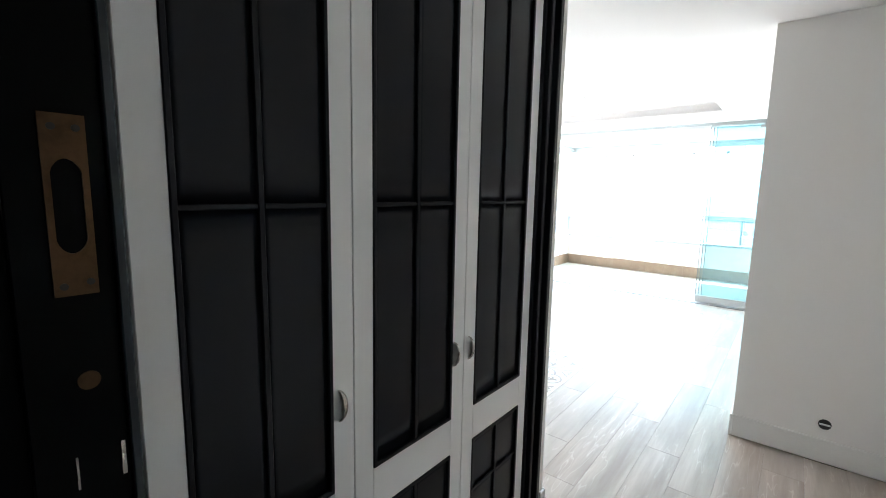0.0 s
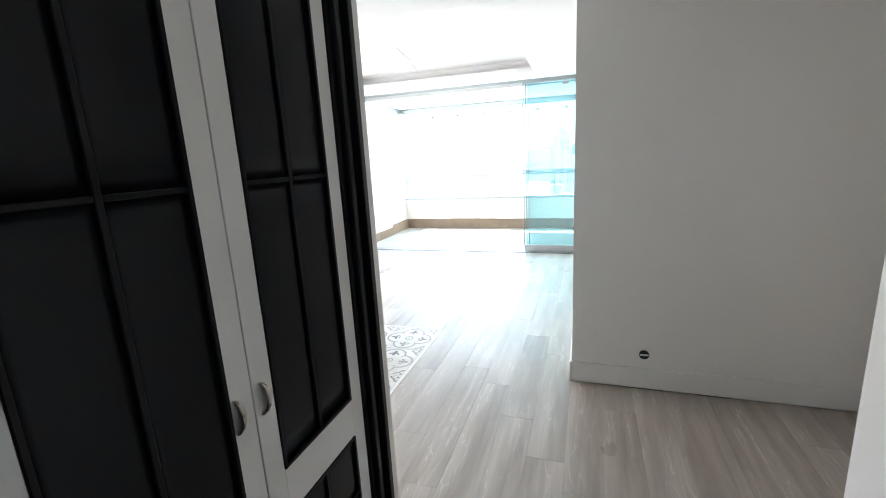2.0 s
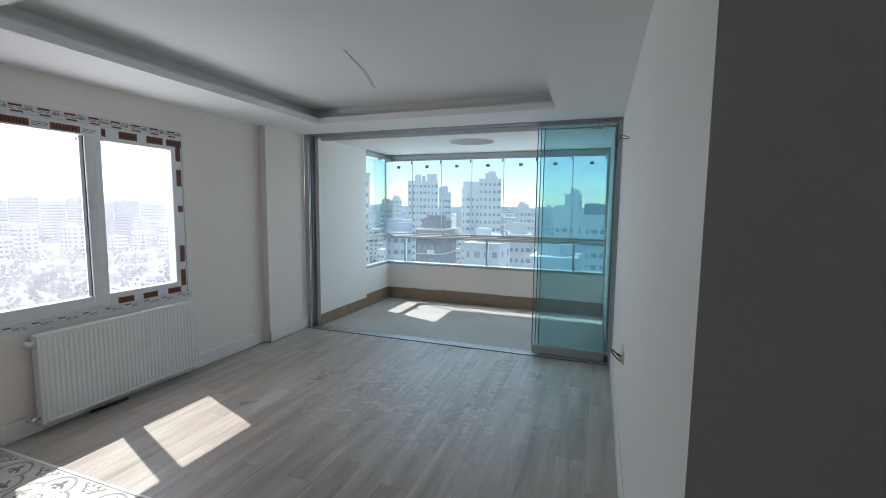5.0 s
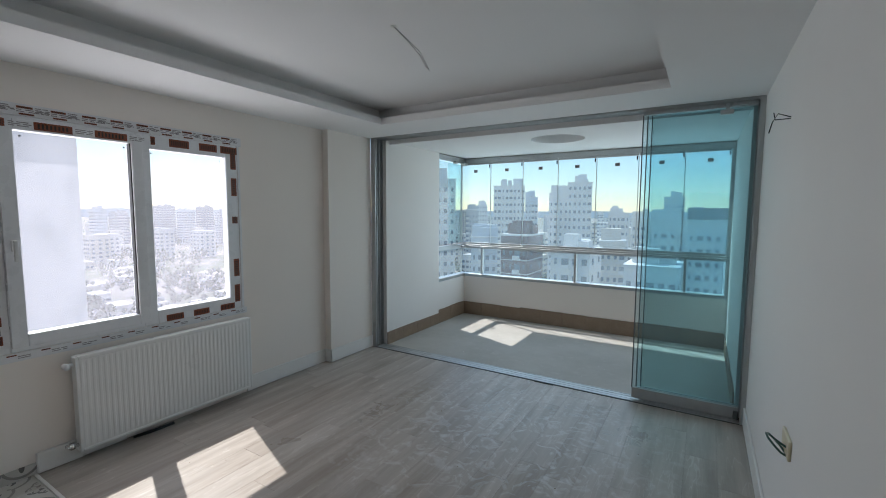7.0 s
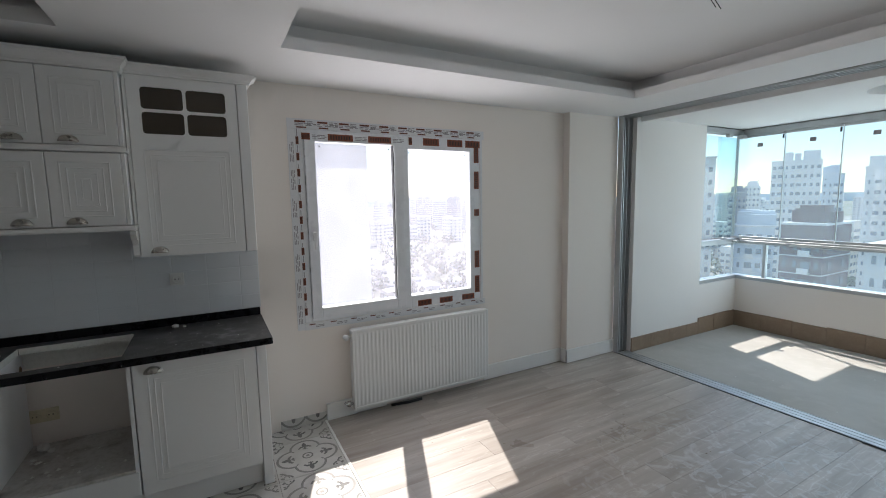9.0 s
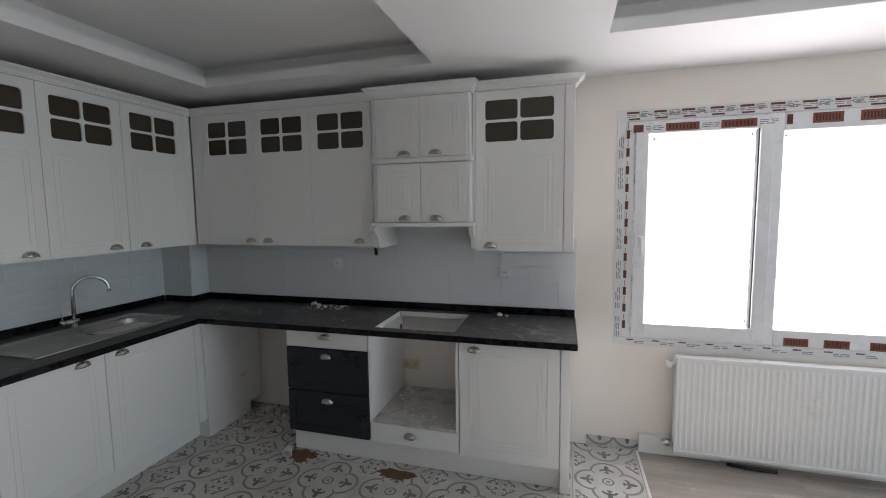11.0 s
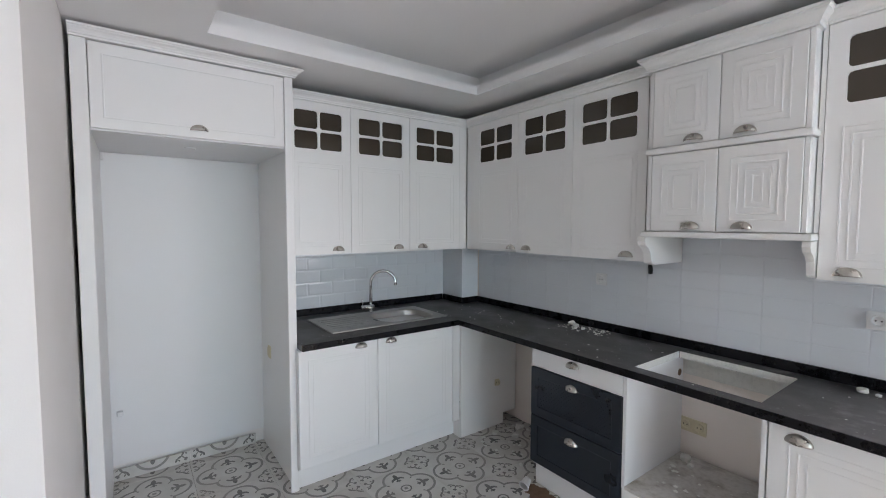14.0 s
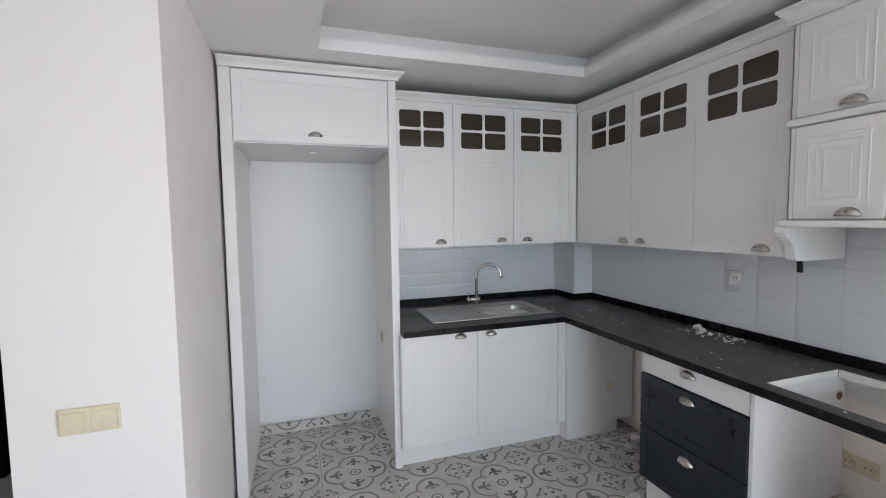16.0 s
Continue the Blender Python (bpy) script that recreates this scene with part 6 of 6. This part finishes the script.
def far_town():
    """Roofs and low blocks too many to count."""
    random.seed(8)
    pale, grey, dark = bmesh.new(), bmesh.new(), bmesh.new()
    for _ in range(900):
        az = radians(random.uniform(-25, 112))
        dist = 75 + 900 * random.random() ** 1.7
        x, y = EYE0.x - math.sin(az) * dist, EYE0.y + math.cos(az) * dist
        h = random.uniform(4, 10) if dist < 220 else random.uniform(9, 33) if dist < 600 else random.uniform(20, 44)
        if az > 0.8:
            h = random.uniform(3, 6) if dist < 400 else random.uniform(8, 26)
        w, d = random.uniform(3, 7.5), random.uniform(3, 7.5)
        bm = random.choice((pale, pale, pale, grey))
        box(bm, x - w, x + w, y - d, y + d, GROUND_Z, GROUND_Z + h)
        for f in range(int(h / 3.1)):
            z = GROUND_Z + f * 3.1 + 1.1
            for k in range(3):
                q = x - w + (k + 0.5) * 2 * w / 3
                box(dark, q - 0.9, q + 0.9, y - d - 0.05, y - d, z, z + 1.3)
                q = y - d + (k + 0.5) * 2 * d / 3
                box(dark, x + w, x + w + 0.05, q - 0.9, q + 0.9, z, z + 1.3)
        if dist < 300 and random.random() < 0.5:
            for _ in range(4):
                a, b, s = random.uniform(-w, w) * 0.7, random.uniform(-d, d) * 0.7, random.uniform(0.4, 1.1)
                box(random.choice((pale, grey, dark)), x + a - s, x + a + s, y + b - s, y + b + s, GROUND_Z + h, GROUND_Z + h + random.uniform(0.5, 2.0))
    for bm, mat, nm in ((pale, FACADES[0], "pale"), (grey, FACADES[1], "cream"), (dark, WIN_DARK, "window")):
        tagged(part("far_town", bm, mat), "countless low %s blocks and roofs of the town" % nm if nm != "window" else "openings of the countless low blocks", "town", kind="stuff")


far_town()


def far_trees():
    random.seed(15)
    bm = bmesh.new()
    for _ in range(1500):
        az = radians(random.uniform(-20, 105))
        dist = 60 + 500 * random.random() ** 1.5
        cx, cy = EYE0.x - math.sin(az) * dist, EYE0.y + math.cos(az) * dist
        for _ in range(9):
            r = random.uniform(0.6, 1.5)
            x, y, z = cx + random.uniform(-2, 2), cy + random.uniform(-2, 2), GROUND_Z + random.uniform(2.5, 9.5)
            vs = [bm.verts.new((x + r * a, y + r * b, z + r * c * random.uniform(0.7, 1.2))) for a, b, c in ((1, 0, 0), (0, 1, 0), (-1, 0, 0), (0, -1, 0), (0, 0, 1), (0, 0, -1))]
            for i in range(4):
                bm.faces.new((vs[i], vs[(i + 1) % 4], vs[4])), bm.faces.new((vs[(i + 1) % 4], vs[i], vs[5]))
    tagged(part("far_trees", bm, worn("far_foliage", (0.075, 0.10, 0.055), 0.9, (0.11, 0.13, 0.075), 0.8, 0.2, 2, bump=0.0)), "distant green trees between the houses", "trees", kind="stuff")


far_trees()


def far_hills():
    """A low ridge on the horizon, distance haze painted in as its pale blue."""
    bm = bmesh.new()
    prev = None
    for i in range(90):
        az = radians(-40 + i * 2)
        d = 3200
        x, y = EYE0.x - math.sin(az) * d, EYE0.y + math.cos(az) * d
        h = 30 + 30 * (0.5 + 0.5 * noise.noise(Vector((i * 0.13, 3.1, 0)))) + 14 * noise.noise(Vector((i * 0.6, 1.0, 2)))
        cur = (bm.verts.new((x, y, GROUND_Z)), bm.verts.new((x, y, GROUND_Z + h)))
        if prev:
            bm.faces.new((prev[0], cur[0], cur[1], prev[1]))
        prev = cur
    structure("backdrop", bm, worn("far_ridge", (0.62, 0.70, 0.78), 1.0, (0.66, 0.73, 0.8), 0.5, 0.002, 0.02, bump=0.0), "low ridge on the horizon, coloured pale blue for haze")


far_hills()

# ---- splashback tiles ----
def splashback():
    s = tagged(part("splashback", boxes((0.0, 0.005, 0.38, 3.50, 0.972, 1.445), (0.0, 0.005, 2.13, 2.865, 1.445, 1.584), (0.18, 1.797, 0.06, 0.065, 0.972, 1.445), (0.18, 0.185, 0.065, 0.36, 0.972, 1.445), (0.005, 0.18, 0.36, 0.365, 0.972, 1.445)), GROUT), "pale grey grout bed of the tiled splashback", "splashback", kind="structure")

    def tile_mesh(w, h, way, b, deep):
        bm = bmesh.new()
        o = [(0, 0), (w, 0), (w, h), (0, h)]
        i = [(b, b), (w - b, b), (w - b, h - b), (b, h - b)]
        def at(p, d):
            return (d, p[0], p[1]) if way == "x" else (p[0], d, p[1])
        lo, mid, hi = [bm.verts.new(at(p, 0)) for p in o], [bm.verts.new(at(p, deep * 0.5)) for p in o], [bm.verts.new(at(p, deep)) for p in i]
        for a, c in ((lo, mid), (mid, hi)):
            for k in range(4):
                bm.faces.new((a[k], a[(k + 1) % 4], c[(k + 1) % 4], c[k]))
        bm.faces.new(hi)
        bmesh.ops.recalc_face_normals(bm, faces=bm.faces)
        return mesh_of("tile", bm, BSPLASH)

    kept = {}

    def lay(way, at, a0, a1, row, shift):
        a = a0 - shift
        while a < a1 - 0.012:
            p, q = max(a, a0), min(a + 0.2, a1)
            if q - p > 0.012:
                key = (way, round(q - p, 3), at)
                if key not in kept:
                    kept[key] = tile_mesh(q - p - 0.0008, 0.099 if way == "x" else 0.0985, way, *((0.012, 0.0024) if at == 0.065 else (0.004, 0.0016)))
                t = new("tile", kept[key])
                t.location = (at, p + 0.0004, 0.973 + row * 0.0995) if way == "x" else (p + 0.0004, at, 0.973 + row * 0.0995)
                t.parent = s
            a += 0.2

    for row in (5,):
        lay("x", 0.005, 2.13, 2.865, row, 0.15)
    for row in range(5):
        lay("x", 0.005, 0.38, 3.50, row, 0.0)
        lay("y", 0.065, 0.186, 1.797, row, 0.1 * (row % 2))
        lay("x", 0.185, 0.066, 0.36, row, 0.0)
        lay("y", 0.365, 0.006, 0.18, row, 0.0)


splashback()


# ---- floors, piece by piece ----
base = structure("floor", boxes((-0.02, 5.75, -1.0, 7.216, -0.12, -0.006)), DARKGAP, "floor of laminate planks and patterned tiles")


def planks():
    random.seed(3)
    wd, ln, top = 0.19, 1.2, 0.0
    edge = 2.757
    areas = ((0.0, edge, 3.927, 7.06), (edge, 3.327, 1.815, 7.06), (3.222, 3.327, -0.9, 1.815), (3.327, 3.897, -0.9, 7.06), (3.897, 4.277, -0.9, 3.275), (4.277, 4.71, 0.0, 3.275), (4.71, 5.6, 1.84, 3.275))
    strip0 = -20
    for s in range(strip0, 20):
        xa, xb = edge + s * wd, edge + (s + 1) * wd
        off = random.random() * ln
        for x0, x1, y0, y1 in areas:
            p, q = max(xa, x0), min(xb, x1)
            if q - p < 0.012:
                continue
            y = -2.4 + off
            while y < y1:
                a, b = max(y, y0), min(y + ln, y1)
                y += ln
                if b - a < 0.02:
                    continue
                bm = bmesh.new()
                g, e = 0.0003, 0.0008
                lo = [bm.verts.new(v) for v in ((p + g, a + g, -0.006), (q - g, a + g, -0.006), (q - g, b - g, -0.006), (p + g, b - g, -0.006))]
                md = [bm.verts.new((v.co.x, v.co.y, top - e)) for v in lo]
                hi = [bm.verts.new(v) for v in ((p + g + e, a + g + e, top), (q - g - e, a + g + e, top), (q - g - e, b - g - e, top), (p + g + e, b - g - e, top))]
                for r0, r1 in ((lo, md), (md, hi)):
                    for k in range(4):
                        bm.faces.new((r0[k], r0[(k + 1) % 4], r1[(k + 1) % 4], r1[k]))
                bm.faces.new(hi)
                ob = new("plank", mesh_of("plank", bm, LAMINATE))
                ob.parent = base


def floor_tiles():
    n, X1, Y1 = 0.422, 2.737, 3.907
    kept = {}
    for i in range(-1, 7):
        for j in range(10):
            x1, y1 = X1 - i * n, Y1 - j * n
            cx, cy = x1 - n / 2, y1 - n / 2
            lim = 2.80 if cy < 1.815 else X1
            xa, xb, ya, yb = max(x1 - n, -0.01), min(x1, lim), max(y1 - n, -0.05), y1
            if xb - xa < 0.02 or yb - ya < 0.02 or (i < 0 and y1 > 1.9):
                continue
            d = tuple(round(v, 4) for v in (xa - cx, xb - cx, ya - cy, yb - cy))
            if d not in kept:
                bm = bmesh.new()
                box(bm, d[0] + 0.0012, d[1] - 0.0012, d[2] + 0.0012, d[3] - 0.0012, -0.006, 0.0, bev=0.0012)
                kept[d] = mesh_of("tile", bm, TILE)
            t = new("tile", kept[d])
            t.location = (cx, cy, 0.0)
            t.parent = base


planks()
floor_tiles()
structure("trim_tile_edge", boxes((0.0, 2.757, 3.908, 3.926, -0.006, 0.003), (2.738, 2.757, 1.815, 3.908, -0.006, 0.003), bev=0.0015), TRIM, "white edging strip round the patterned tiles")
